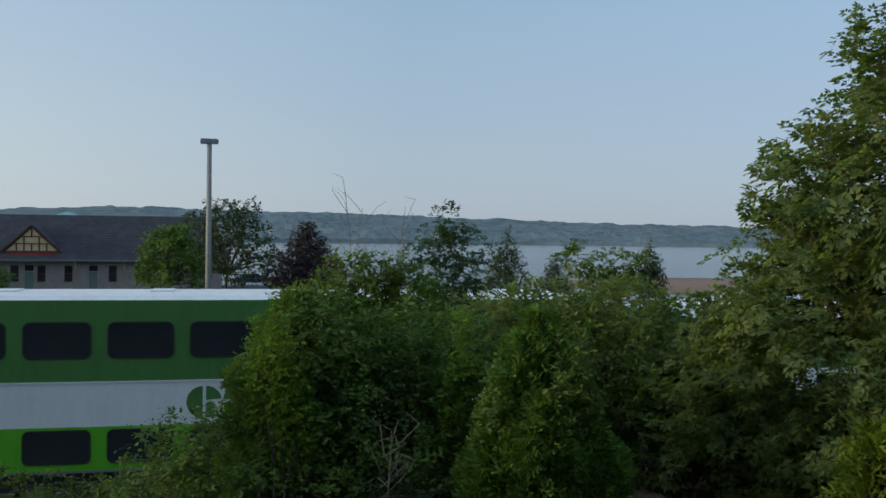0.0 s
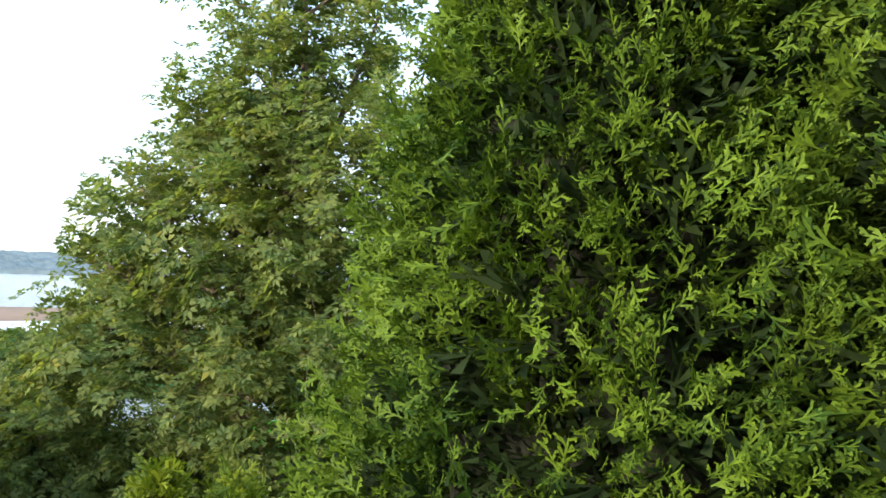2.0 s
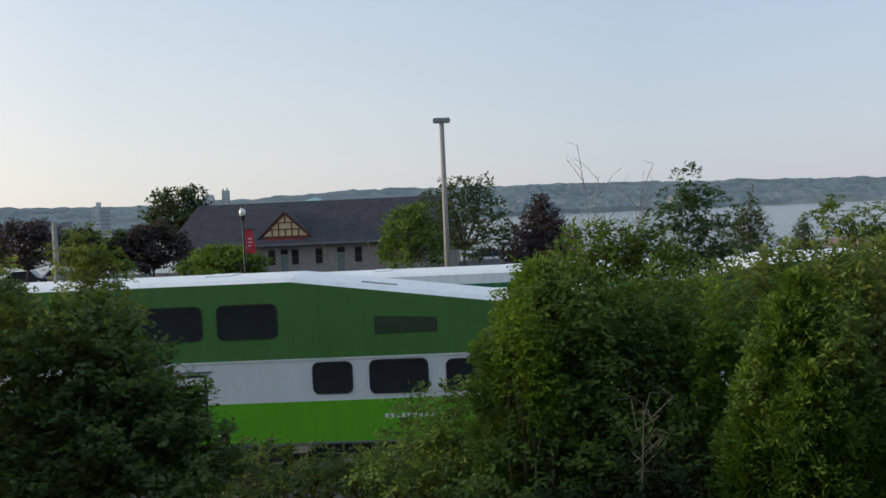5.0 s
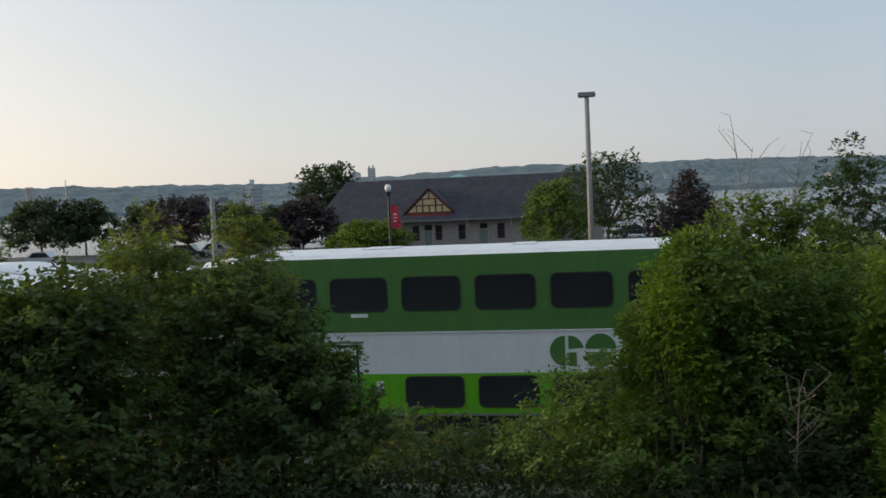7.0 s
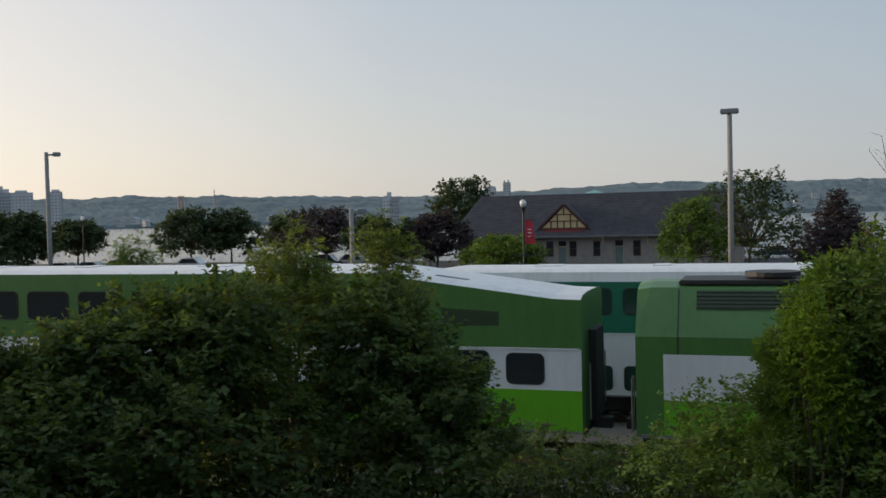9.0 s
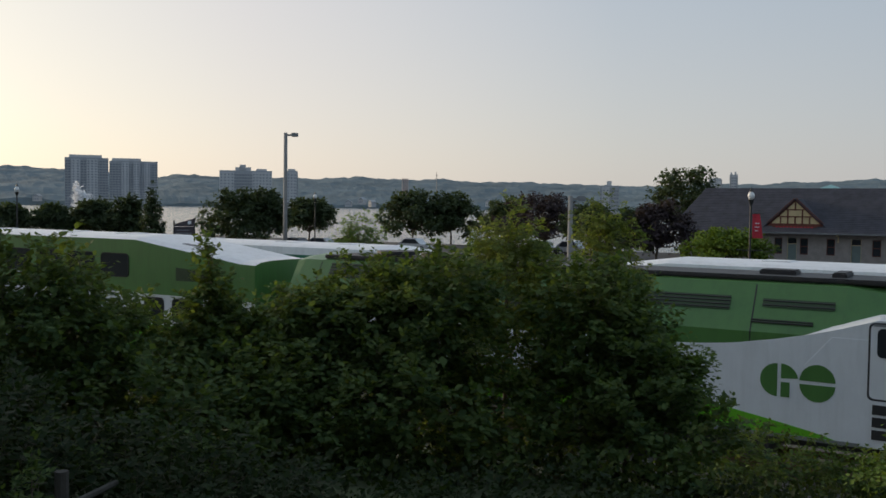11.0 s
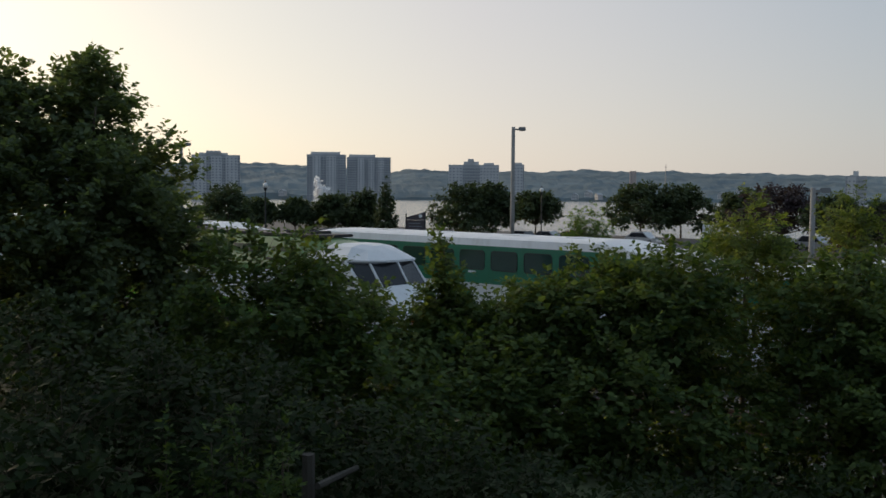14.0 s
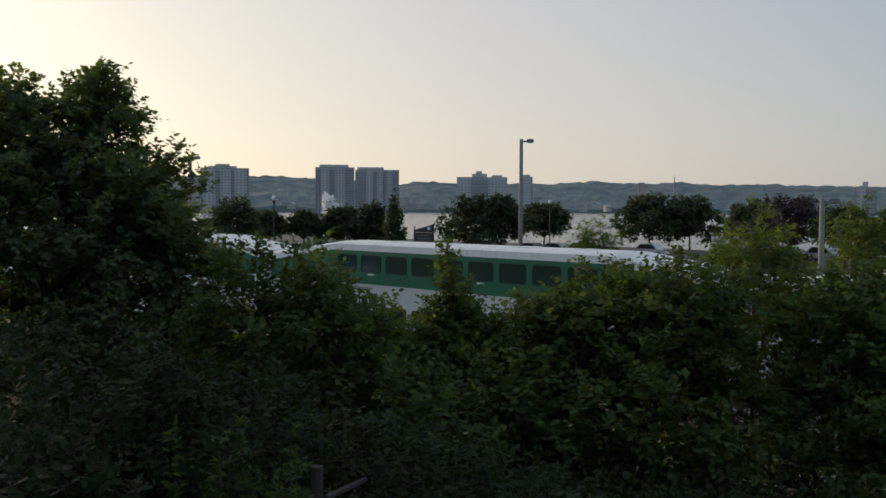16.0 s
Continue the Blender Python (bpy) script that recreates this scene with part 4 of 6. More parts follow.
    a = math.atan2(hw - .92, zr - zs)
    text_part(th, "666", .36, Matrix.Translation((-10.0 + .1, -hw + .42 - .04, 3.62)) @ Matrix.Rotation(radians(90) - a, 4, 'X'), M_WHITE)
    part("underframe", boxes((-10.4, 9.9, -1.3, 1.3, .55, .78), (-3.2, 3.2, -1.3, 1.3, .2, .6), bevel=.04), M_BLACK, th, "black frame and fuel tank")
    part("side_sill", boxes((-10.4, 5.0, -1.545, -1.5, .74, .82)), M_GREY, th)
    part("pilot", boxes((10.0, 10.5, -1.2, 1.2, .15, .75), bevel=.05), M_BLACK, th)
    part("coupler", boxes((-10.9, -10.4, -.12, .12, .6, .85)), M_BLACK, th)
    bm = bmesh.new()
    for yy in (-1.25, -.9):
        tube(bm, (-10.62, yy, .8), (-10.62, yy, 2.0), .02, .02, 6)
    tube(bm, (-10.62, -1.25, 2.0), (-10.62, -.9, 2.0), .02, .02, 6)
    part("end_handrail", bm, M_STEEL, th)
    bogie(th, -7.2)
    bogie(th, 7.0)
    return th


NEAR_Y, FAR_Y, FAR_Z = 21.3 + 1.5, 28.0 + 1.5, -0.42
TRAIN = [(0.0, 52.6), (2.0, 37.6), (4.0, 22.3), (4.5, 18.45), (5.75, 8.8), (7.0, -0.9), (7.5, -4.85), (8.0, -8.75), (8.7, -14.4), (9.8, -23.0), (10.8, -30.8),
         (11.0, -32.45), (12.3, -43.6), (13.6, -54.9), (14.5, -62.7), (15.5, -70.4), (16.0, -74.1)]
MOVING = []


def build_trains():
    c = make_coach(False)
    MOVING.append((c, 0.0))
    for k in range(1, 4):
        MOVING.append((copy_thing(c, Matrix()), -k * PERIOD))
    lo = make_loco()
    MOVING.append((lo, 24.6))
    for ob, off in MOVING:
        ob.location = (TRAIN[0][1] + off, NEAR_Y, 0)
    p = make_coach(True)
    for k in range(-2, 3):
        m = Matrix.Translation((-27.95 + k * PERIOD, FAR_Y, FAR_Z))
        if k == -2:
            p.matrix_world = m
        else:
            copy_thing(p, m)
    for y, z in ((NEAR_Y, 0), (FAR_Y, FAR_Z), (33.8, FAR_Z)):
        tr = empty("railway_track", Matrix.Translation((0, y, z)), "rusty rails on sleepers in ballast", "railway track", "tracks beside each other", "structure")
        for s in (-.75, .75):
            bm = boxes((-160, 160, s - .035, s + .035, -.04, 0), (-160, 160, s - .012, s + .012, -.13, -.04), (-160, 160, s - .07, s + .07, -.15, -.13))
            part("rail", bm, M_RUST, tr)
        bm = bmesh.new()
        for i in range(-150, 151):
            box(bm, i * .6 - .11, i * .6 + .11, -1.3, 1.3, -.25, -.15)
        tagged(part("sleepers", bm, M_POST, tr), kind="stuff")


# ---- station and car park ----
def build_station():
    yf, yb, x0, x1, ze, zr = 108.0, 120.0, -34.0, -2.0, 3.12, 8.0
    th = empty("station_building", Matrix.Translation((0, yf, -0.25)), "long low brick station with dark shingle roof and timbered gable", "station building")
    ze, zr, d = ze + .25, zr + .25, yb - yf
    wx = [-108 * math.tan(radians(a)) for a in (16.2, 14.6, 13.4, 12.08, 10.72, 9.33, 7.0, 5.57, 3.9)]
    dx = [-108 * math.tan(radians(a)) for a in (11.35, 8.03)]
    # front wall built in piers and spandrels round the openings
    opens = sorted([(x - .42, x + .42, 1.0, 2.75) for x in wx] + [(x - .5, x + .5, 0.0, 2.8) for x in dx])
    bm = bmesh.new()
    cur = x0
    for a, b, lo, hi in opens:
        box(bm, cur, a, 0, .4, 0, ze)
        box(bm, a, b, 0, .4, hi, ze)
        if lo > 0:
            box(bm, a, b, 0, .4, 0, lo)
        cur = b
    box(bm, cur, x1, 0, .4, 0, ze)
    part("wall", bm, M_STONE, th)
    part("wall", boxes((x0, x0 + .4, .4, d - .4, 0, ze), (x1 - .4, x1, .4, d - .4, 0, ze), (x0, x1, d - .4, d, 0, ze)), M_STONE, th)
    for x in wx:
        w = part("window", boxes((x - .42, x + .42, .12, .2, 1.0, 1.08), (x - .42, x + .42, .12, .2, 2.67, 2.75), (x - .42, x - .35, .12, .2, 1.08, 2.67), (x + .35, x + .42, .12, .2, 1.08, 2.67), (x - .35, x + .35, .12, .2, 1.85, 1.92)), M_TIMBER, th)
        part("pane", boxes((x - .35, x + .35, .15, .17, 1.08, 2.67)), M_GLASS, w)
        part("sill", boxes((x - .5, x + .5, -.06, .12, .92, 1.0)), M_KERB, w)
    for x in dx:
        dr = part("door", boxes((x - .45, x + .45, .15, .2, 0, 2.1)), M_DOORG, th, "dull green painted door")
        part("transom", boxes((x - .45, x + .45, .15, .18, 2.16, 2.75)), M_GLASS, dr)
        part("door_frame", boxes((x - .5, x - .45, .1, .25, 0, 2.8), (x + .45, x + .5, .1, .25, 0, 2.8), (x - .45, x + .45, .1, .25, 2.1, 2.16)), M_CREAM, dr)
    # roof, hipped steeply at both ends, with wide eaves
    o = 1.1
    v = [(x0 - o, -o, ze), (x1 + o, -o, ze), (x1 + o, d + o, ze), (x0 - o, d + o, ze), (x0 + 1.2, d / 2, zr), (x1 - 1.2, d / 2, zr)]
    v += [(a, b, c - .12) for a, b, c in v[:4]]
    f = [(0, 1, 5, 4), (1, 2, 5), (2, 3, 4, 5), (3, 0, 4), (0, 6, 7, 1), (1, 7, 8, 2), (2, 8, 9, 3), (3, 9, 6, 0), (6, 9, 8, 7)]
    roof = put_mesh("roof", v, f, M_SHINGLE, th, "dark grey shingle roof")
    for i in range(26):
        t = i / 26
        y0, z0 = -o + (d / 2 + o) * t, ze + (zr - ze) * t
        part("shingle_course", boxes((x0 - o + 2.3 * t + .05, x1 + o - 2.3 * t - .05, y0 + .02, y0 + .06, z0 + .02, z0 + .06)), M_SHINGLE, roof)
    part("gutter", boxes((x0 - o, x1 + o, -o - .12, -o, ze - .14, ze + .02)), M_GREY, th, "pale metal gutter")
    gx = -108 * math.tan(radians(11.22))
    gz, gt, gw = 4.25, 6.7, 2.55
    g = part("gable", plate(bmesh.new(), [(gx - gw, gz), (gx + gw, gz), (gx, gt)], .0, 5.0), M_CREAM, th, "cream stucco gable with dark red half-timbering")
    for a, b in (((gx - gw - .3, gz), (gx, gt + .25)), ((gx + gw + .3, gz), (gx, gt + .25)), ((gx - gw - .3, gz - .1), (gx + gw + .3, gz - .1))):
        bm = bmesh.new()
        va, vb = Vector((a[0], -.1, a[1])), Vector((b[0], -.1, b[1]))
        n = Vector((-(vb - va).z, 0, (vb - va).x)).normalized() * .16
        plate(bm, [(q.x, q.z) for q in (va - n, vb - n, vb + n, va + n)], -.14, .12)
        part("timber_beam", bm, M_TIMBER, g)
    for i in (-1.5, -.75, 0, .75, 1.5):
        part("timber_post", boxes((gx + i - .07, gx + i + .07, -.09, .0, gz, gt - abs(i) * .98 - .1)), M_TIMBER, g)
    for z, w in ((gz + .8, 1.7), (gz + 1.55, .95)):
        part("timber_rail", boxes((gx - w, gx + w, -.1, .0, z - .06, z + .06)), M_TIMBER, g)
    bm = bmesh.new()
    tube(bm, (gx, -.12, gz + 1.15), (gx, 0, gz + 1.15), .3, .3, 16)
    part("gable_roundel", bm, M_CREAM, g)
    sg = part("name_board", boxes((gx - 2.3, gx + 2.3, -.33, -.2, gz - .55, gz - .12)), M_TIMBER, th, "dark red name board")
    for i in range(11):
        part("lettering_bar", boxes((gx - 1.9 + i * .36, gx - 1.9 + i * .36 + .22, -.36, -.33, gz - .42, gz - .25)), M_RED, sg)
    for side in (-1, 1):
        v = [(gx, -.3, gt + .3), (gx + side * (gw + .6), -.3, gz - .2), (gx + side * (gw + .6), 1.0, gz - .2), (gx, 5.2, gt + .3)]
        v += [(a, b, c - .1) for a, b, c in v]
        put_mesh("gable_roof", v, [(0, 1, 2, 3), (4, 7, 6, 5), (0, 4, 5, 1), (1, 5, 6, 2), (0, 3, 7, 4)], M_SHINGLE, th)
    for x in (-28.0, wx[6] + 1.2, -17.0):
        part("eaves_bracket", boxes((x - .06, x + .06, -.9, 0, ze - .35, ze - .15), (x - .06, x + .06, -.1, 0, ze - 1.0, ze - .15)), M_CREAM, th)
    # verdigris pavilion roof behind the ridge
    px, py, pz = polar(9.4, 127, 1.32)
    pv = empty("pavilion", Matrix.Translation((px, py, -0.25)), "small pavilion with a pale green pyramid roof", "pavilion")
    s = 2.45
    put_mesh("roof", [(-s, -s, pz - .75), (s, -s, pz - .75), (s, s, pz - .75), (-s, s, pz - .75), (0, 0, pz + .25)], [(0, 1, 4), (1, 2, 4), (2, 3, 4), (3, 0, 4), (3, 2, 1, 0)], M_COPPER, pv)
    part("wall", boxes((-s + .6, s - .6, -s + .6, s - .6, 0, pz - .76)), M_CREAM, pv)


def light_pole(az, r, top, arm, label):
    x, y = polar(az, r)
    th = empty("light_pole", Matrix.Translation((x, y, -0.25)) @ Matrix.Rotation(radians(az), 4, 'Z'), label, "light pole", "car park light poles")
    h = top + .25
    bm = bmesh.new()
    tube(bm, (0, 0, 0), (0, 0, h), .16, .115, 10)
    part("pole", bm, M_POLE, th, smooth=True)
    part("base", boxes((-.3, .3, -.3, .3, 0, .7), bevel=.04), M_KERB, th)
    for d in arm:
        part("lamp_arm", boxes((min(0, d), max(0, d), -.05, .05, h - .2, h - .1)), M_POLE, th)
        part("lamp_head", boxes((d - .22, d + .22, -.18, .18, h - .24, h + .0), bevel=.04), M_GREY, th, "flat box lamp head")


def street_lamp(az, r, top, banner):
    x, y = polar(az, r)
    th = empty("street_lamp", Matrix.Translation((x, y, -0.25)) @ Matrix.Rotation(radians(az), 4, 'Z'), "black lamp post with a white acorn globe" + (" and red banner" if banner else ""), "street lamp", "black street lamps")
    h = top + .25
    bm = bmesh.new()
    tube(bm, (0, 0, 0), (0, 0, .9), .17, .12, 10)
    tube(bm, (0, 0, .9), (0, 0, h - .45), .075, .055, 10)
    part("post", bm, M_DPOLE, th)
    bm = bmesh.new()
    bmesh.ops.create_uvsphere(bm, u_segments=12, v_segments=8, radius=.19, matrix=Matrix.Translation((0, 0, h)) @ Matrix.Diagonal((1, 1, 1.25, 1)))
    part("globe", bm, M_GLOBE, th, "white acorn globe", smooth=True)
    part("finial", tube(bmesh.new(), (0, 0, h + .24), (0, 0, h + .5), .1, .01, 8), M_DPOLE, th)
    part("collar", tube(bmesh.new(), (0, 0, h - .5), (0, 0, h - .22), .08, .17, 10), M_DPOLE, th)
    if banner:
        v, f = [], []
        for i in range(7):
            z = h - 1.0 - 1.35 * i / 6
            for j in range(3):
                v.append((.1 + .26 * j / 1 * (.75 + .35 * i / 6), .05 * math.sin(i * 1.1 + j), z))
        for i in range(6):
            for j in range(2):
                k = i * 3 + j
                f.append((k, k + 1, k + 4, k + 3))
        bn = put_mesh("banner", v, f, M_RED, th, "hanging red banner")
        bn.modifiers.new("thick", 'SOLIDIFY').thickness = .01
        part("banner_rod", boxes((0, .7, -.015, .015, h - 1.0, h - .97), (-.7, .7, -.02, .02, h - 3.05, h - 3.0)), M_DPOLE, th)
        part("banner_mark", boxes((.24, .46, -.08, -.07, h - 1.55, h - 1.5), (.24, .46, -.08, -.07, h - 1.75, h - 1.7), (.24, .4, -.08, -.07, h - 1.95, h - 1.9)), M_WHITE, bn)


def make_car(mat, seed):
    rng = random.Random(seed)
    th = empty("parked_car", Matrix(), "parked car in the waterside car park", "car", "parked cars")
    l, h = rng.uniform(4.3, 4.8), rng.uniform(1.45, 1.7)
    side = [(-l / 2, .35), (l / 2, .35), (l / 2 - .05, .75), (l / 2 - 1.1, .92), (l / 2 - 1.8, h), (-l / 2 + 1.0, h), (-l / 2 + .2, .98), (-l / 2, .8)]
    bm = plate(bmesh.new(), side, -.88, 1.76)
    bmesh.ops.bevel(bm, geom=bm.edges[:], offset=.06, segments=2, affect='EDGES')
    part("body", bm, mat, th, smooth=False)
    glass = [(l / 2 - 1.25, .95), (l / 2 - 1.85, h - .09), (-l / 2 + 1.05, h - .09), (-l / 2 + .5, .97)]
    for y in (-.895, .865):
        part("side_window", plate(bmesh.new(), glass, y, .03), M_GLASS, th)
    for sx in (-1, 1):
        for sy in (-1, 1):
            bm = bmesh.new()
            tube(bm, (sx * l * .3, sy * .74, .33), (sx * l * .3, sy * .92, .33), .33, .33, 16)
            w = part("wheel", bm, M_RUBBER, th)
            bm = bmesh.new()
            tube(bm, (sx * l * .3, sy * .9, .33), (sx * l * .3, sy * .935, .33), .2, .2, 12)
            part("rim", bm, M_STEEL, w)
        for y in (-.75, .45):
            part("headlight" if sx > 0 else "tail_light", boxes((sx * l / 2 - .04, sx * l / 2 + .04, y, y + .3, .62, .76)), M_GLOBE if sx > 0 else M_RED, th)
    return th


def build_car_park():
    light_pole(1.7, 47, 10.42, (-.2, .2), "tall weathered car park pole with two lamp heads")
    light_pole(40.75, 60, 9.95, (.55,), "tall weathered car park pole with one lamp head")
    light_pole(23.85, 46, 6.15, (.5,), "shorter weathered pole with one pale lamp head")
    light_pole(60.1, 75, 9.5, (.5,), "tall weathered car park pole with one lamp head")
    street_lamp(13.62, 56, 6.35, True)
    street_lamp(55.35, 85, 6.45, False)
    street_lamp(39.0, 100, 6.3, False)
    # welcome board on two posts
    x, y = polar(46.5, 90)
    sg = empty("sign_board", Matrix.Translation((x, y, -.25)) @ Matrix.Rotation(radians(46.5), 4, 'Z'), "dark information board on two posts by the water", "sign")
    part("post", boxes((-.95, -.83, -.06, .06, 0, 4.2)), M_DPOLE, sg)
    part("post", boxes((.83, .95, -.06, .06, 0, 4.4)), M_DPOLE, sg)
    part("panel", boxes((-.83, .83, -.04, .04, 2.2, 3.6)), M_SIGNRED, sg)
    bm = plate(bmesh.new(), [(-.83, 3.62)] + [(-.83 + 1.66 * i / 8, 3.85 + .5 * (i / 8)) for i in range(9)] + [(.83, 3.62)], -.05, .1)
    part("header", bm, M_SIGNRED, sg)
    part("lettering_bars", boxes(*[(-.65, .65 - .2 * (i % 2), -.06, -.045, 2.4 + i * .28, 2.5 + i * .28) for i in range(4)]), M_GREY, sg)
    bm = bmesh.new()
    tube(bm, (.45, -.08, 3.98), (.45, -.05, 3.98), .17, .17, 14)
    part("emblem", bm, M_GLOBE, sg)
    x, y = polar(29.4, 95)
    s2 = empty("road_sign", Matrix.Translation((x, y, -.25)) @ Matrix.Rotation(radians(29.4), 4, 'Z'), "pale road sign panel on two posts", "sign")
    part("post", boxes((-.45, -.39, -.03, .03, 0, 3.2)), M_GREY, s2)
    part("post", boxes((.39, .45, -.03, .03, 0, 3.2)), M_GREY, s2)
    part("panel", boxes((-.5, .5, -.05, -.03, 2.0, 3.3)), M_WHITE, s2)
    cars = [make_car(m, i) for i, m in enumerate(M_CAR)]
    spots = [(52.5, 120, 8), (51.3, 122, 5), (49.6, 121, -6), (47.9, 118, 10), (44.8, 120, 4), (40.0, 118, 0), (38.8, 119, 8), (36.9, 118, -5), (55.2, 119, 4), (53.8, 121, 0), (25.4, 118, 6),
             (23.6, 117, 0), (22.3, 118, 12), (33.0, 121, 3), (-0.9, 122, 0)]
    for i, (az, r, a) in enumerate(spots):
        x, y = polar(az, r)
        m = Matrix.Translation((x, y, -.25)) @ Matrix.Rotation(radians(a + (0 if i % 3 else 180)), 4, 'Z')
        if i < len(cars):
            cars[i].matrix_world = m
        else:
            copy_thing(cars[i % len(cars)], m)
    # fence and bin store by the water
    fx, fy = polar(0.2, 118)
    fe = empty("metal_fence", Matrix.Translation((fx, fy, -.25)), "light metal fence by the waterside", "fence")
    for i in range(9):
        part("post", boxes((-3.2 + i * .8 - .04, -3.2 + i * .8 + .04, -.04, .04, 0, 1.9)), M_GREY, fe)
    for z in (.3, 1.0, 1.75):
        part("rail", boxes((-3.2, 3.2, -.03, .03, z, z + .06)), M_GREY, fe)


# ---- planting ----
def plant(name, label, category, seed, base, lobes, n, size, mat, shape=LEAF, trunk=0.08, group="", bark=None, **kw):
    """Trunk or stems with a crown of leaves; base is (x, y); lobes are in world metres."""
    bz = ground_z(*base) - 0.02
    th = empty(name, Matrix.Translation((*base, bz)), label, category, group)
    loc = [(x - base[0], y - base[1], z - bz, a, b, c) for x, y, z, a, b, c in lobes]
    woody("trunk" if trunk > .07 else "stem", th, seed, (0, 0, 0), [l[:3] for l in loc], trunk, bark or M_BARK)
    leafy("crown" if trunk > .07 else "foliage", th, seed, loc, n, size, mat, shape, floor=0.03, **kw)
    return th


def lobe(az, r, el, a, b=None, c=None):
    x, y, z = polar(az, r, el)
    return (x, y, z, a, b or a, c or a)


def cedar(name, label, seed, base, top, r_eye, slope, zref, n, size, group="", mat=None, shape=SPRAY):
    """Arborvitae: cone of upright flat sprays, dense to the ground, with a trunk and dark gaps."""
    rng = np.random.default_rng(seed)
    bz = ground_z(*base) - .02
    th = empty(name, Matrix.Translation((*base, bz)), label, "cedar", group)
    h = top - bz
    bm = bmesh.new()
    tube(bm, (0, 0, -.15), (0, 0, h * .9), .09, .015, 8)
    rr = random.Random(seed)
    for i in range(60):
        z = h * (0.05 + .85 * i / 60)
        R = max(.05, min(r_eye + slope * (z + bz - zref), (top - z - bz) * .75))
        a = rr.uniform(0, 6.28)
        tube(bm, (0, 0, z), (R * .5 * math.cos(a), R * .5 * math.sin(a), z + R * .4), .014, .004, 5)
    part("trunk", bm, M_BARK, th)
    # opaque core, painted near-black as the shade between the sprays
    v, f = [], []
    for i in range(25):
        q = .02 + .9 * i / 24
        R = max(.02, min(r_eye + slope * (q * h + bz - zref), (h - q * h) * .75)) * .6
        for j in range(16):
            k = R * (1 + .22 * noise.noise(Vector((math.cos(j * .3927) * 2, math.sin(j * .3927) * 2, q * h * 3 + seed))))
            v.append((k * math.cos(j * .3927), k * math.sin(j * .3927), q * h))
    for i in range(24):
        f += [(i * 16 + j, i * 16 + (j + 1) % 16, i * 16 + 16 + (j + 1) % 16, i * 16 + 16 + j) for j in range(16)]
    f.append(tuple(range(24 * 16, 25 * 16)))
    put_mesh("inner_foliage", v, f, M_SHADE_CORE, th, "dry inner foliage, deep shade painted into its near-black colour", smooth=True)
    if shape is SPRAY:      # inner layer of sprays, shade painted in by its dark leaf colour
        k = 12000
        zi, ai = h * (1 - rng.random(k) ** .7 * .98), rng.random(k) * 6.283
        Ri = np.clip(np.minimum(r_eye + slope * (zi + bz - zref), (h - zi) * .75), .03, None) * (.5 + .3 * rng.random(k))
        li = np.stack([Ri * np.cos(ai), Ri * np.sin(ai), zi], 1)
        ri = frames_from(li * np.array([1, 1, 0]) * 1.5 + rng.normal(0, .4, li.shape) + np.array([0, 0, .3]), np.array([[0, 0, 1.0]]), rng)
        scatter("painted_shade_foliage", TUFT[0], TUFT[1], li, ri, .08 + .08 * rng.random(k), L_SHADE, th, "inner sprays with shade painted into their dark colour")
    run = 6 if shape is SPRAY else 4        # sprays sit in short drooping strands, with dark gaps between
    m = int(n * 1.35) // run
    z = np.concatenate([h * (1 - rng.random(m - m // 3) ** .75 * .98), rng.random(m // 3) * h])
    a = rng.random(m) * 6.283
    R = np.clip(np.minimum(r_eye + slope * (z + bz - zref), (h - z) * .75), .03, None)
    amp = .10 if shape is SPRAY else .2
    lump = 1 + amp * np.sin(a * 5 + z * 3.1 + seed) * np.sin(z * 6.0 + a * 2) + .05 * np.sin(a * 13 + z * 11)
    rad = R * lump * (0.68 + .30 * rng.random(m) ** .5)
    gaps = np.sin(a * 7 + 2.2 * z + seed) * np.sin(z * 5.2 - a * 3)
    keep = (gaps < .72) | (rng.random(m) < .3)
    a, z, rad = a[keep], z[keep], rad[keep]
    m = len(a)
    out = np.stack([np.cos(a), np.sin(a), np.zeros(m)], 1)
    tang = np.stack([-np.sin(a), np.cos(a), np.zeros(m)], 1)
    lead = out * .45 + tang * rng.normal(0, .5, (m, 1)) + np.array([0, 0, 1.0]) * rng.normal(.35, .7, (m, 1))
    lead /= np.linalg.norm(lead, axis=1, keepdims=True)
    step = np.tile(np.arange(run) - run / 2, m)[:, None] * size * .42
    loc = np.repeat(np.stack([rad * np.cos(a), rad * np.sin(a), z], 1), run, 0) + np.repeat(lead, run, 0) * step + rng.normal(0, size * .16, (m * run, 3))
    out, tang, lead = (np.repeat(q, run, 0) for q in (out, tang, lead))
    inside = loc[:, 2] > .02
    loc, out, tang, lead = loc[inside], out[inside], tang[inside], lead[inside]
    a = loc[:, 0]
    fwd = out * .5 + lead * .7 + np.array([0, 0, .2]) + rng.normal(0, .4, loc.shape)
    rot = frames_from(fwd, tang * rng.choice([-1, 1], len(a))[:, None] * .6 + out * .5 + np.array([0, 0, .4]), rng, .5)
    s = size * (.6 + .7 * rng.random(len(a)))
    if shape is SPRAY:
        for i in range(3):
            scatter("foliage", SPRAYS[i][0], SPRAYS[i][1], loc[i::3], rot[i::3], s[i::3], mat or L_CEDAR, th, "flat green cedar sprays")
    else:
        scatter("foliage", shape[0], shape[1], loc, rot, s, mat or L_CEDAR, th, "flat green cedar sprays")
    return th


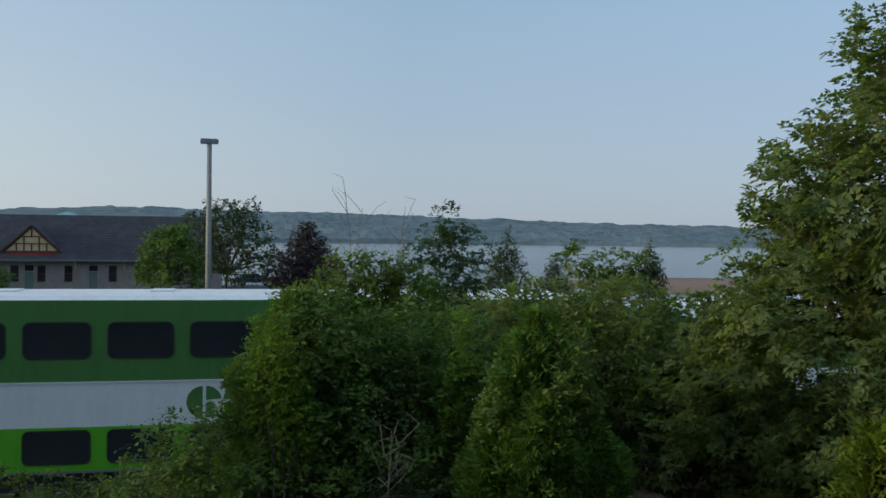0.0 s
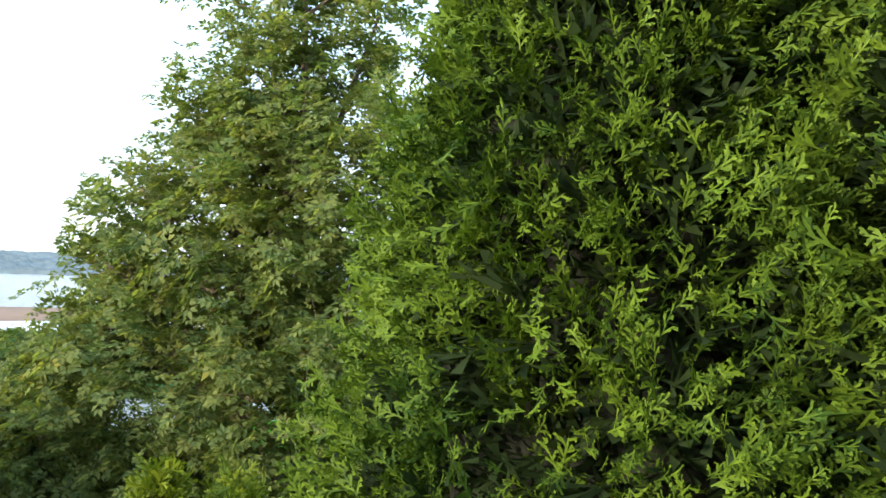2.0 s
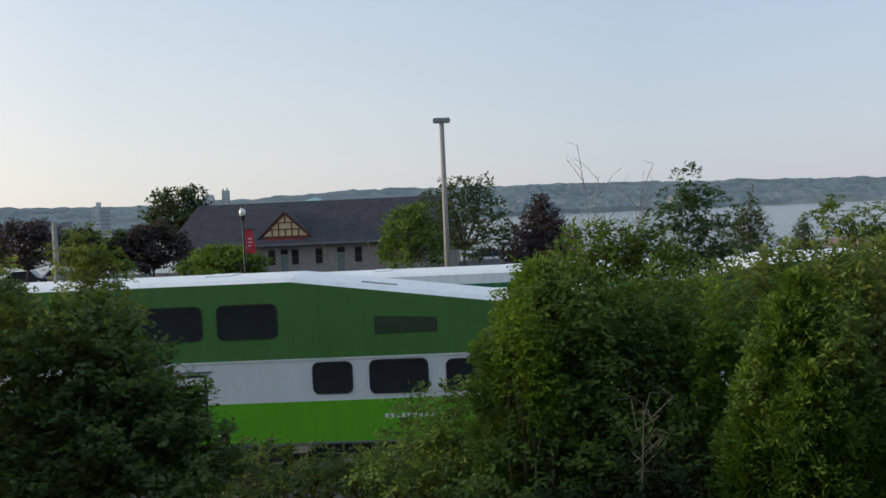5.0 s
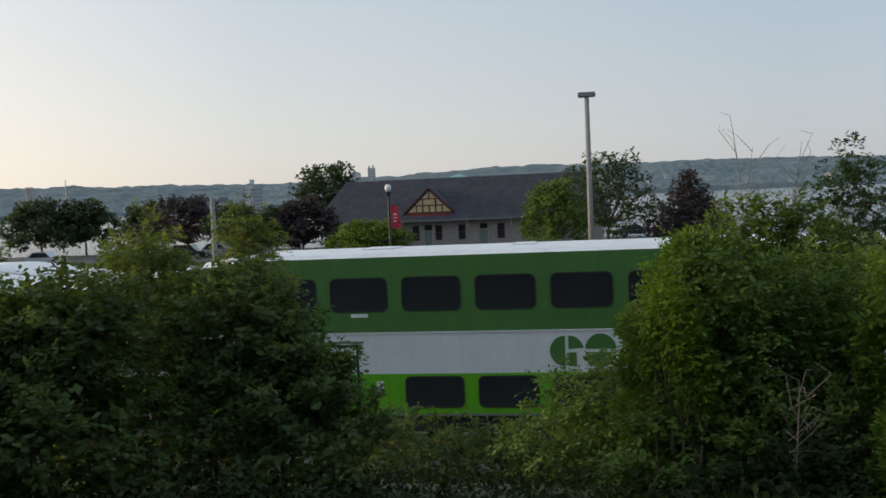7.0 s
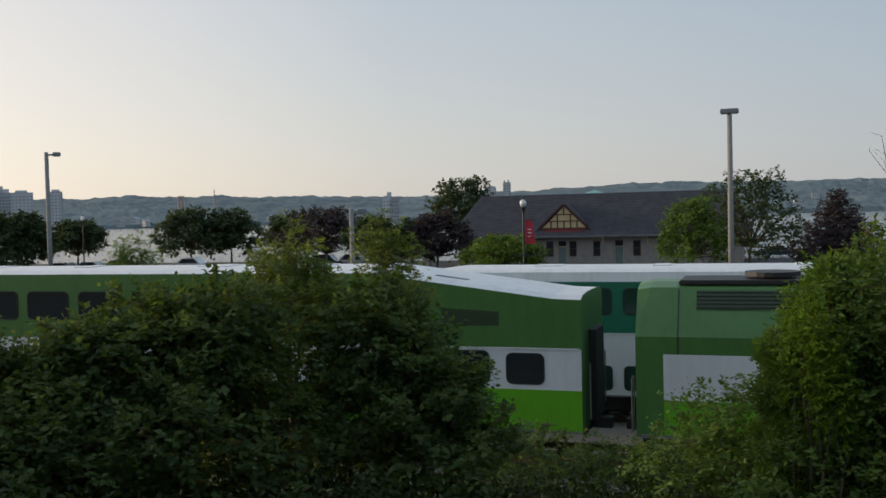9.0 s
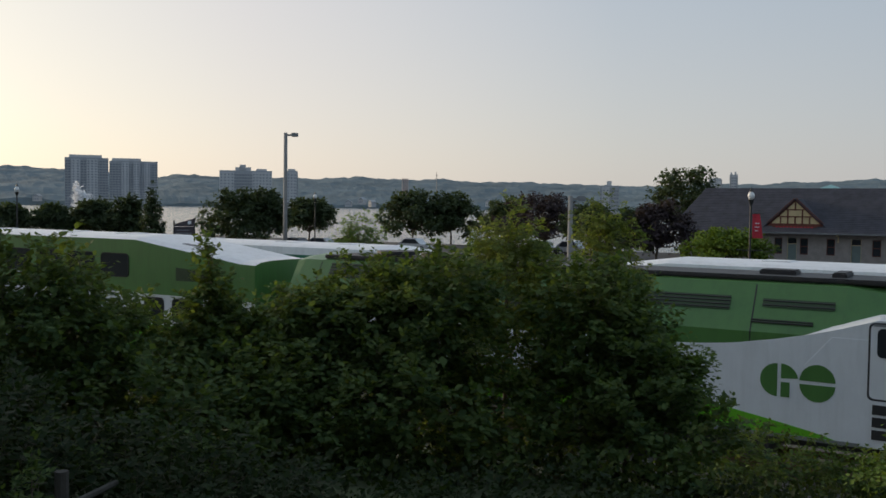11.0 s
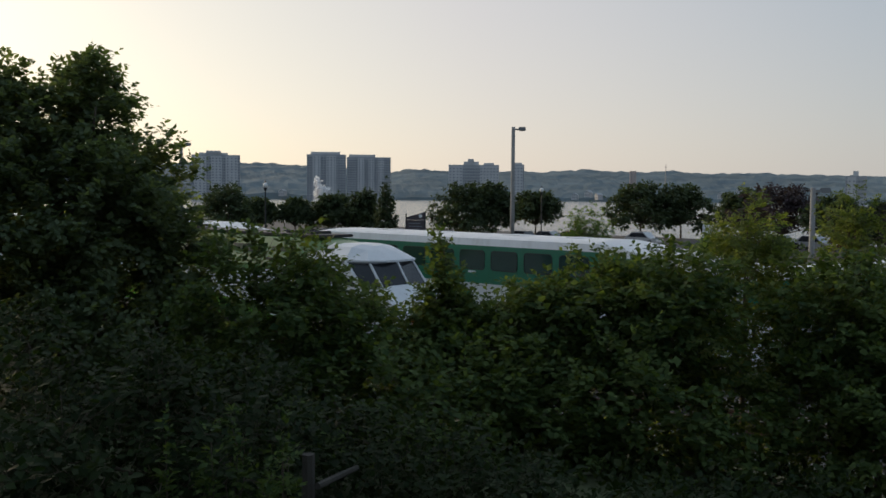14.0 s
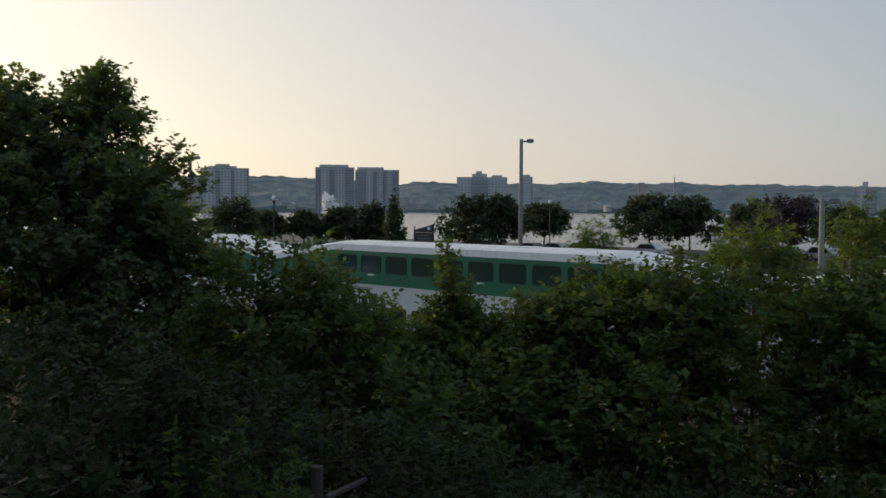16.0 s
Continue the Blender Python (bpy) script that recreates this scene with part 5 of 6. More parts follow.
def build_near_planting():
    # big arborvitae beside the standpoint, and its neighbour
    cedar("arborvitae", "tall dense green arborvitae close by, lit from the side", 11, polar(-64.5, 2.75), EYE + 2.9, .67, -.23, EYE, 19500, .071, "arborvitae by the standpoint")
    cedar("arborvitae", "second dense arborvitae, half hidden behind the first", 12, polar(-90, 2.9), EYE + 3.4, .9, -.24, EYE, 4600, .1, "arborvitae by the standpoint")
    x, y = polar(-37.0, 4.8)
    for i, (dx, dy, dz) in enumerate(((0, 0, -.82), (.3, -.12, -1.0), (.55, .1, -.95), (.12, .12, -1.1))):
        cedar("young_cedar", "young yellow-green cedar with thin upright tips", 20 + i, (x + dx, y + dy), EYE + dz, .2, -.2, EYE - 1.6, 1900, .085, "young cedars", L_TIP, TUFT)
    # cedar column among the shrubs
    for i, (az, r, el, w) in enumerate(((-18.0, 8.9, -4.3, .34), (-16.9, 8.7, -7.6, .28), (-19.6, 8.8, -7.4, .28), (-15.9, 8.5, -11.0, .26), (-20.9, 8.6, -10.6, .27), (-18.4, 8.4, -9.4, .3))):
        cedar("column_cedar", "slim green cedar column with upright fronds", 31 + 7 * i, polar(az, r), EYE + r * math.tan(radians(el)), w, -.10, EYE - 1.8, 3200, .13, "cedar columns", L_FROND, TUFT)
    cedar("arborvitae", "tall dark arborvitae standing behind the near ones", 13, polar(-78, 4.3), EYE + 3.6, 1.1, -.22, EYE, 9000, .15, "arborvitae by the standpoint", None, TUFT)
    cedar("column_cedar", "dark cedar column overgrown by climbing vines", 32, polar(-3.6, 10.2), EYE + 10.2 * math.tan(radians(-3.2)), .6, -.08, EYE - 1.8, 9000, .12, "cedar columns", L_VINE, TUFT)
    # box elder
    lo = [lobe(-33.2, 10.6, -1.0, .85, .8, .7), lobe(-36, 10.7, 3, 1.0, .9, .7), lobe(-39.0, 10.7, 7, .9, .9, .7), lobe(-40.1, 10.6, 11, .8, .9, .65), lobe(-41.0, 10.6, 15.5, .7, .8, .6), lobe(-31.6, 10.6, -3.8, .7, .7, .5),
          lobe(-41, 10.4, 3, 1.8, 1.5, 1.5), lobe(-44, 10.5, 9, 1.3, 1.2, 1.2), lobe(-47, 10.5, 16, .55, .7, .6), lobe(-39, 10.2, -6, 1.9, 1.5, 1.5), lobe(-48, 10.0, 3, 1.5, 1.4, 1.5), lobe(-48, 9.6, -7, 1.7, 1.5, 1.6),
          lobe(-32.5, 10.4, -8.5, 1.3, 1.1, 1.0), lobe(-42.5, 10.6, 20, .7, .7, .8), lobe(-36, 10.6, -11.5, 1.2, 1.0, .8), lobe(-33.6, 10.6, 5.4, .42, .4, .24), lobe(-32.0, 10.5, 1.0, .5, .45, .25), lobe(-36.6, 10.6, 9.8, .4, .4, .3)]
    plant("box_elder", "large leafy box elder with yellowing leaves", "tree", 41, polar(-40, 10.6), lo, 29000, .195, L_MAPLE, COMPOUND, .17, cluster=12, spread=.13, lumps=4.5)
    # shrub thicket to its foot and beside it
    S = [
        ("vine_shrub", "dense shrub draped in hanging vines", (-5.2, 10.0), [lobe(-5.2, 10, -6.2, .65, .6, .6), lobe(-4.0, 9.8, -9, .42, .5, .8), lobe(-6.0, 9.9, -11, .8, .7, .9), lobe(-4.5, 9.4, -16, 1.0, .7, .7)], 8000, .11, L_VINE, LEAF),
        ("thicket_shrub", "leafy green thicket shrub with drooping shoots", (-11.5, 10.8), [lobe(-11.8, 10.8, -7.0, .85, .6, .65), lobe(-9.3, 10.5, -9, .7, .6, .9), lobe(-13, 10.4, -10.5, .9, .7, .9), lobe(-11, 9.4, -15.5, 1.1, .7, .8)], 8500, .12, L_VINE, LEAF),
        ("thicket_shrub", "broad-leaved green shrub with arching shoots", (-23.3, 11.6), [lobe(-22.5, 11.6, -4.8, .75, .6, .55), lobe(-18.6, 11.8, -4.6, .7, .6, .5), lobe(-16.0, 11.8, -5.2, .7, .6, .55), lobe(-25.3, 11.3, -8.2, .9, .7, .65), lobe(-21, 11.3, -8, .9, .7, .8), lobe(-26, 11.2, -11, 1.1, .8, .8)], 7500, .13, L_MAPLE, LEAF),
        ("yellow_shrub", "yellowish shrub with thin arching twigs", (-7.2, 14.0), [lobe(-6.9, 14, -2.6, .62, .5, .45), lobe(-8.8, 14, -3.1, .7, .5, .55), lobe(-10.4, 14, -4.0, .6, .5, .5), lobe(-5.6, 14, -4.5, .5, .5, .6), lobe(-7.2, 14, -7, .9, .7, .8)], 5200, .12, L_YELLOW, LEAF),
        ("sapling", "slender sapling with layered open leaves", (-12.5, 15.5), [lobe(-12.5, 15.5, .9, .38, .35, .3), lobe(-11.6, 15.5, -.4, .42, .35, .25), lobe(-13.3, 15.5, -.6, .45, .35, .25), lobe(-12.3, 15.5, -1.9, .5, .4, .25), lobe(-13.4, 15.5, -2.8, .55, .4, .22), lobe(-11.5, 15.4, -3.2, .5, .4, .25), lobe(-12.6, 15.4, -5.2, .7, .5, .5)], 1500, .17, L_GREY, COMPOUND),
        ("sapling", "young box elder sapling with open leaves", (-22.0, 15.5), [lobe(-20.2, 15.5, -.9, .3, .3, .28), lobe(-21.2, 15.5, -1.9, .32, .3, .22), lobe(-22.9, 15.5, -1.0, .28, .28, .28), lobe(-22.4, 15.5, -2.4, .36, .35, .25), lobe(-22, 15.4, -5.6, .7, .6, .4)], 850, .18, L_YELLOW, COMPOUND),
        ("thicket_shrub", "dark shaded shrub at the foot of the trees", (-26.5, 9.6), [lobe(-27, 12.0, -9.6, 1.1, .8, .7), lobe(-31, 11.6, -11, 1.1, .9, .6)], 5200, .12, L_THICKET, LEAF),
        ("thicket_shrub", "leafy green shrub hiding the passing train", (-27.0, 13.2), [lobe(-22.6, 13.2, -4.4, .9, .6, .5), lobe(-27.0, 13.2, -5.2, .9, .6, .48), lobe(-30.4, 13.0, -5.4, .9, .7, .55), lobe(-26.5, 13.0, -8.0, 1.6, .8, .7)], 6500, .14, L_MAPLE, LEAF),
        ("thicket_shrub", "low mixed shrub on the bank", (1.6, 11.5), [lobe(1.8, 11.5, -12.0, .8, .7, .55), lobe(3.3, 11.4, -14.5, .9, .7, .5), lobe(1.5, 11.2, -15.5, .8, .7, .6)], 3600, .11, L_VINE, LEAF),
        ("thicket_shrub", "low shrub under the vines, painted dark for shade", (-9.0, 8.6), [lobe(-8, 8.8, -18, .9, .7, .6), lobe(-12.5, 8.6, -18.5, 1.0, .7, .7), lobe(-16.5, 8.6, -19.5, .8, .6, .6)], 5200, .11, L_SHADE, LEAF),
        ("bank_shrub", "low undergrowth along the fence line", (9.0, 13.5), [lobe(6.0, 13.5, -15.2, 1.2, .8, .45), lobe(10.5, 13.5, -15.6, 1.3, .8, .45), lobe(14, 13.2, -14.6, 1.2, .8, .55), lobe(3.5, 13.4, -14.9, 1.0, .8, .45)], 5200, .12, L_THICKET, LEAF),
        ("bank_shrub", "low weedy undergrowth on the bank", (8.5, 9.6), [lobe(4.5, 9.8, -19, 1.2, .9, .45), lobe(10, 9.4, -20, 1.4, .9, .45), lobe(15, 9.2, -19, 1.2, .9, .5)], 6000, .09, L_SHADE_GRASS, LEAF),
        ("thicket_shrub", "dark leafy shrub with a broad crown", (20.5, 10.5), [lobe(21.2, 10.5, -9.2, .65, .6, .8), lobe(22.8, 10.5, -6.6, .7, .7, .6), lobe(20.6, 10.2, -11, .6, .5, .5), lobe(18.0, 10.3, -9.7, .38, .3, .28), lobe(21, 10.0, -13, 1.2, .9, .9)], 7500, .13, L_THICKET, LEAF),
        ("young_tree", "young box elder rising above the thicket", (27.4, 11.5), [lobe(27.6, 11.5, -.9, .26, .26, .26), lobe(27.2, 11.5, -2.3, .42, .4, .3), lobe(27.9, 11.4, -3.6, .5, .5, .35), lobe(26.8, 11.4, -5, .8, .7, .45), lobe(29, 11.2, -7.5, 1.2, .8, .7), lobe(30.5, 10.5, -11, 1.3, .9, .9)], 7500, .16, L_YOUNG, COMPOUND),
        ("young_tree", "thin light-leaved sapling above the thicket", (22.0, 13.5), [lobe(22.0, 13.5, -.4, .22, .2, .24), lobe(22.1, 13.5, -1.1, .3, .26, .25), lobe(22.4, 13.5, -1.8, .35, .3, .25), lobe(21.5, 13.5, -2.4, .4, .35, .25), lobe(22, 13.4, -5, .7, .5, .6)], 1700, .16, L_YOUNG, COMPOUND),
        ("young_tree", "box elder shoot leaning out of the thicket", (18.6, 10.6), [lobe(17.0, 10.2, -9.0, .22, .2, .16), lobe(18.0, 10.2, -9.6, .28, .25, .2), lobe(19.2, 10.3, -10.6, .35, .3, .3), lobe(17.6, 10.2, -11.4, .4, .3, .25)], 620, .17, L_VINE, COMPOUND),
        ("young_tree", "thin box elder shoot above the thicket", (33.2, 11.0), [lobe(33.0, 11.0, -4.1, .2, .2, .14), lobe(34.0, 11.0, -4.7, .24, .2, .14), lobe(32.2, 11.0, -4.9, .24, .2, .15), lobe(33.2, 11.0, -6.0, .4, .3, .25)], 420, .19, L_THICKET, COMPOUND),
        ("thicket_shrub", "dense dark shrub in the evening shade", (34.5, 10.5), [lobe(34.5, 10.5, -7.4, 1.0, .8, .55), lobe(37.5, 10.5, -8.2, 1.0, .8, .6), lobe(36.3, 10.5, -5.2, .4, .4, .3), lobe(33.6, 10.5, -5.6, .35, .35, .25), lobe(39.2, 10.5, -6.4, .4, .4, .3), lobe(31.5, 10.2, -6.6, .7, .7, .65), lobe(35, 9.8, -13, 1.5, 1.0, 1.0)], 8000, .14, L_THICKET, LEAF),
        ("thicket_shrub", "dark thicket shrub on the bank", (41.5, 10.8), [lobe(41.5, 10.8, -9.0, .95, .8, .55), lobe(44.5, 10.8, -8.8, .8, .8, .55), lobe(39.5, 10.5, -9, .7, .7, .6), lobe(42, 10.0, -13, 1.6, 1.0, .9)], 7500, .13, L_THICKET, LEAF),
        ("spruce_tip", "small pointed conifer tip above the thicket", (45.4, 10.6), [lobe(45.4, 10.6, -3.4, .06, .06, .22), lobe(45.4, 10.6, -4.9, .14, .14, .28), lobe(45.3, 10.6, -6.6, .27, .26, .36), lobe(45.3, 10.6, -8.2, .4, .36, .36)], 1100, .13, L_THICKET, LEAF),
        ("thicket_shrub", "shaded shrub before the old tree", (52.0, 10.0), [lobe(50.0, 10.4, -9.6, .8, .8, .6), lobe(53.2, 10.2, -7.8, .85, .8, .7), lobe(54.2, 10.2, -5.7, .42, .4, .35), lobe(52.2, 10.2, -6.2, .35, .35, .3), lobe(55.5, 10, -8, 1.0, .9, 1.0), lobe(51, 9.4, -14, 1.7, 1.0, .9)], 8500, .13, L_THICKET, LEAF),
        ("bank_shrub", "undergrowth on the near bank, shadow painted into its leaves", (35.0, 6.6), [lobe(25, 7.6, -20, 1.5, 1.0, .6), lobe(33, 6.8, -22, 1.5, 1.0, .6), lobe(41, 6.4, -21, 1.5, 1.0, .6), lobe(48, 6.6, -19, 1.2, .9, .7)], 9000, .10, L_SHADE, LEAF),
        ("bank_shrub", "undergrowth beside the fence, shadow painted into its leaves", (60.0, 6.4), [lobe(57, 6.9, -14.5, 1.0, .8, .6), lobe(62, 6.4, -16, 1.2, .9, .8), lobe(68, 6.2, -15, 1.2, 1.0, .9)], 6000, .10, L_SHADE, LEAF),
    ]
    for i, (nm, lab, (az, r), lobes, n, size, mat, shape) in enumerate(S):
        if nm == "sapling":
            lobes = [(x, y, z, a * 1.1, b * 1.1, c * 1.1) for x, y, z, a, b, c in lobes]
            n, size = int(n * 1.1), size * 1.1
        plant(nm, lab, "tree" if nm in ("sapling", "young_tree") else "shrub", 100 + i, polar(az, r), lobes, int(n * (1.0 if nm == "young_tree" else 1.5 if shape is COMPOUND else 2.9 if az > 18 else 2.4)), size * (.68 if shape is not COMPOUND else .74), mat, CHIP if shape is LEAF and (az > 18 or mat is L_SHADE or mat is L_SHADE_GRASS) else shape, .035 if nm not in ("sapling", "young_tree") else .045, "thicket between the path and the tracks", cluster=10, spread=.085)
    # hanging vine strands
    for i, (az, r, el, h, w) in enumerate(((-1.4, 9.5, -7.5, .55, .13), (-2.3, 9.3, -6.5, .6, .14), (-2.9, 9.2, -9.0, .6, .11), (-3.9, 9.2, -9.8, .5, .1), (-13.6, 9.6, -6.8, .5, .16), (-13.0, 9.5, -9.8, .5, .13),
                                              (-15.6, 8.4, -11.5, .8, .14), (-19.6, 8.3, -10.5, .8, .13), (-20.6, 8.5, -8, .6, .12), (-10.6, 9.9, -8.5, .7, .16), (-24.0, 10.6, -7.5, .6, .2))):
        x, y, z = polar(az, r, el)
        plant("climbing_vine", "yellow-green climbing vine hanging in strands", "vine", 500 + i, (x, y), [(x, y, z, w * .75, w * .75, h), (x + .1, y, z - h * .5, w * .6, w * .6, h * .6)], 900, .062, L_LIT_VINE if i < 6 else L_VINE, LEAF, .02, "vines over the thicket", cluster=6, spread=.05)
    # old tree at the end of the view
    lo = [lobe(65.6, 12, 4.6, 1.0, .9, .8), lobe(65.2, 12, 6.9, .5, .5, .35), lobe(69.2, 12, 3.6, 1.1, .9, 1.0), lobe(69.5, 12, 6.2, .5, .5, .4), lobe(63, 11.8, .8, 1.0, .9, 1.0), lobe(66, 11.5, -1.5, 1.6, 1.2, 1.4), lobe(61.0, 11.6, -3.5, 1.0, .9, .9),
          lobe(72, 11.5, 1.0, 1.3, 1.1, 1.2), lobe(66, 11.0, -8, 1.9, 1.3, 1.2), lobe(59.5, 11.4, -7.5, 1.0, .9, .8), lobe(74, 11, -4, 1.6, 1.3, 2.0)]
    plant("roadside_tree", "tall dark backlit tree at the edge of the bank", "tree", 61, polar(66.5, 11.8), [(x, y, z - .12, a * .74, b * .74, c * .74) for x, y, z, a, b, c in lo], 92000, .09, L_TALL, CHIP, .18, cluster=10, spread=.07, shell=.3, lumps=6)
    # upright weeds on the near bank
    rw = random.Random(8)
    for i in range(11):
        az, r = 54.2 + 7.5 * rw.random(), 5.1 + .5 * rw.random()
        x, y = polar(az, r)
        h = rw.uniform(.6, .95)
        bz = ground_z(x, y)
        plant("tall_weed", "upright leafy weed with a pale green tip", "weed", 700 + i, (x, y), [(x, y, bz + h * q, .06 - .035 * q, .06 - .035 * q, h * .16) for q in (.3, .5, .7, .88)], 200, .05, L_THICKET, LEAF, .012, "weeds beside the fence", cluster=6, spread=.025, droop=.2, twigs=False)
    # bare dead branches
    for az, r, el, h in ((-7.3, 14.2, 2.9, 1.3), (-8.6, 14.2, 2.0, 1.0), (-5.6, 14.2, 1.9, 1.2)):
        x, y, z = polar(az, r, el)
        bz = ground_z(x, y)
        th = empty("dead_branch", Matrix.Translation((x, y, bz)), "bare pale dead branch above the shrubs", "branch", "dead branches")
        rr = random.Random(int(az * 10))
        bm = bmesh.new()
        top = z - bz
        for stem in range(3):       # thin whips that part and arch outward
            lean, a = Vector((rr.uniform(-.5, .5), rr.uniform(-.2, .2), 0)), Vector((.06 * stem, 0, 0))
            pts = [a + lean * q ** 2 + Vector((rr.uniform(-.04, .04), 0, top * q * (1 - .12 * stem))) for q in (0, .35, .6, .75, .88, 1)]
            for k in range(5):
                tube(bm, pts[k], pts[k + 1], .013 - .0021 * k, .0109 - .0021 * k, 5)
                for _ in range(3 if k > 1 else 0):
                    q = pts[k].lerp(pts[k + 1], rr.random())
                    e = q + Vector((rr.uniform(-.3, .3), rr.uniform(-.15, .15), rr.uniform(.1, .4)))
                    tube(bm, q, e, .005, .003, 4)
                    tube(bm, e, e + Vector((rr.uniform(-.18, .18), rr.uniform(-.1, .1), rr.uniform(-.02, .2))), .003, .0015, 4)
        part("branchwood", bm, M_DEAD, th)
    # dead twigs low in the thicket
    x, y = polar(-9.0, 8.6)
    th = empty("dead_twigs", Matrix.Translation((x, y, ground_z(x, y))), "pale dry dead twigs in the thicket", "branch")
    rr = random.Random(3)
    bm = bmesh.new()
    for i in range(16):
        s = Vector((rr.uniform(-.12, .12), -.1, rr.uniform(.5, 1.0)))
        k = s + Vector((rr.uniform(-.25, .25), rr.uniform(-.2, .1), rr.uniform(-.05, .3)))
        tube(bm, s, k, .004, .003, 5)
        tube(bm, k, k + Vector((rr.uniform(-.2, .2), rr.uniform(-.1, .1), rr.uniform(-.05, .2))), .003, .0015, 5)
    tube(bm, (0, 0, 0), (.04, -.08, 1.0), .01, .005, 6)
    part("branchwood", bm, M_DEAD, th)
    # mulch path with a concrete kerb
    v, f, kv, kf = [], [], [], []
    n = 30
    for i in range(n + 1):
        t = i / n
        az, r = -21 - 14 * t, 11.3 - 4.9 * t
        for j, dr in enumerate((-.55, 0, .55)):
            x, y = polar(az, r + dr)
            v.append((x, y, ground_z(x, y) + .05))
        for dr, dz in ((-.55, .02), (-.55, .14), (-.72, .14), (-.72, -.1)):
            x, y = polar(az, r + dr)
            kv.append((x, y, ground_z(*polar(az, r - .6)) + dz))
    for i in range(n):
        for j in range(2):
            k = i * 3 + j
            f.append((k, k + 1, k + 4, k + 3))
        for j in range(3):
            k = i * 4 + j
            kf.append((k, k + 1, k + 5, k + 4))
    tagged(put_mesh("footpath", v, f, M_PATH), "brown mulch footpath through the thicket", "path", kind="structure")
    tagged(put_mesh("kerb", kv, kf, M_KERB), "low concrete kerb along the footpath", "kerb", kind="structure")
    # fence on the near bank
    fe = empty("wooden_fence", Matrix.Translation((*polar(53.5, 5.7), 0)), "old wooden post fence with a fallen rail", "fence")
    ox, oy = polar(53.5, 5.7)
    for az, r, el in ((53.5, 5.7, -15.6), (62.5, 5.3, -18.5), (45, 6.4, -19.5)):
        x, y, z = polar(az, r, el)
        bm = bmesh.new()
        tube(bm, (x - ox, y - oy, ground_z(x, y) - .1), (x - ox, y - oy, z), .042, .038, 8)
        part("post", bm, M_POST, fe)
    a, b = polar(53.0, 5.6, -17.4), polar(50.6, 6.0, -16.4)
    bm = bmesh.new()
    tube(bm, (a[0] - ox, a[1] - oy, a[2]), (b[0] - ox, b[1] - oy, b[2]), .022, .018, 7)
    part("rail", bm, M_POST, fe)


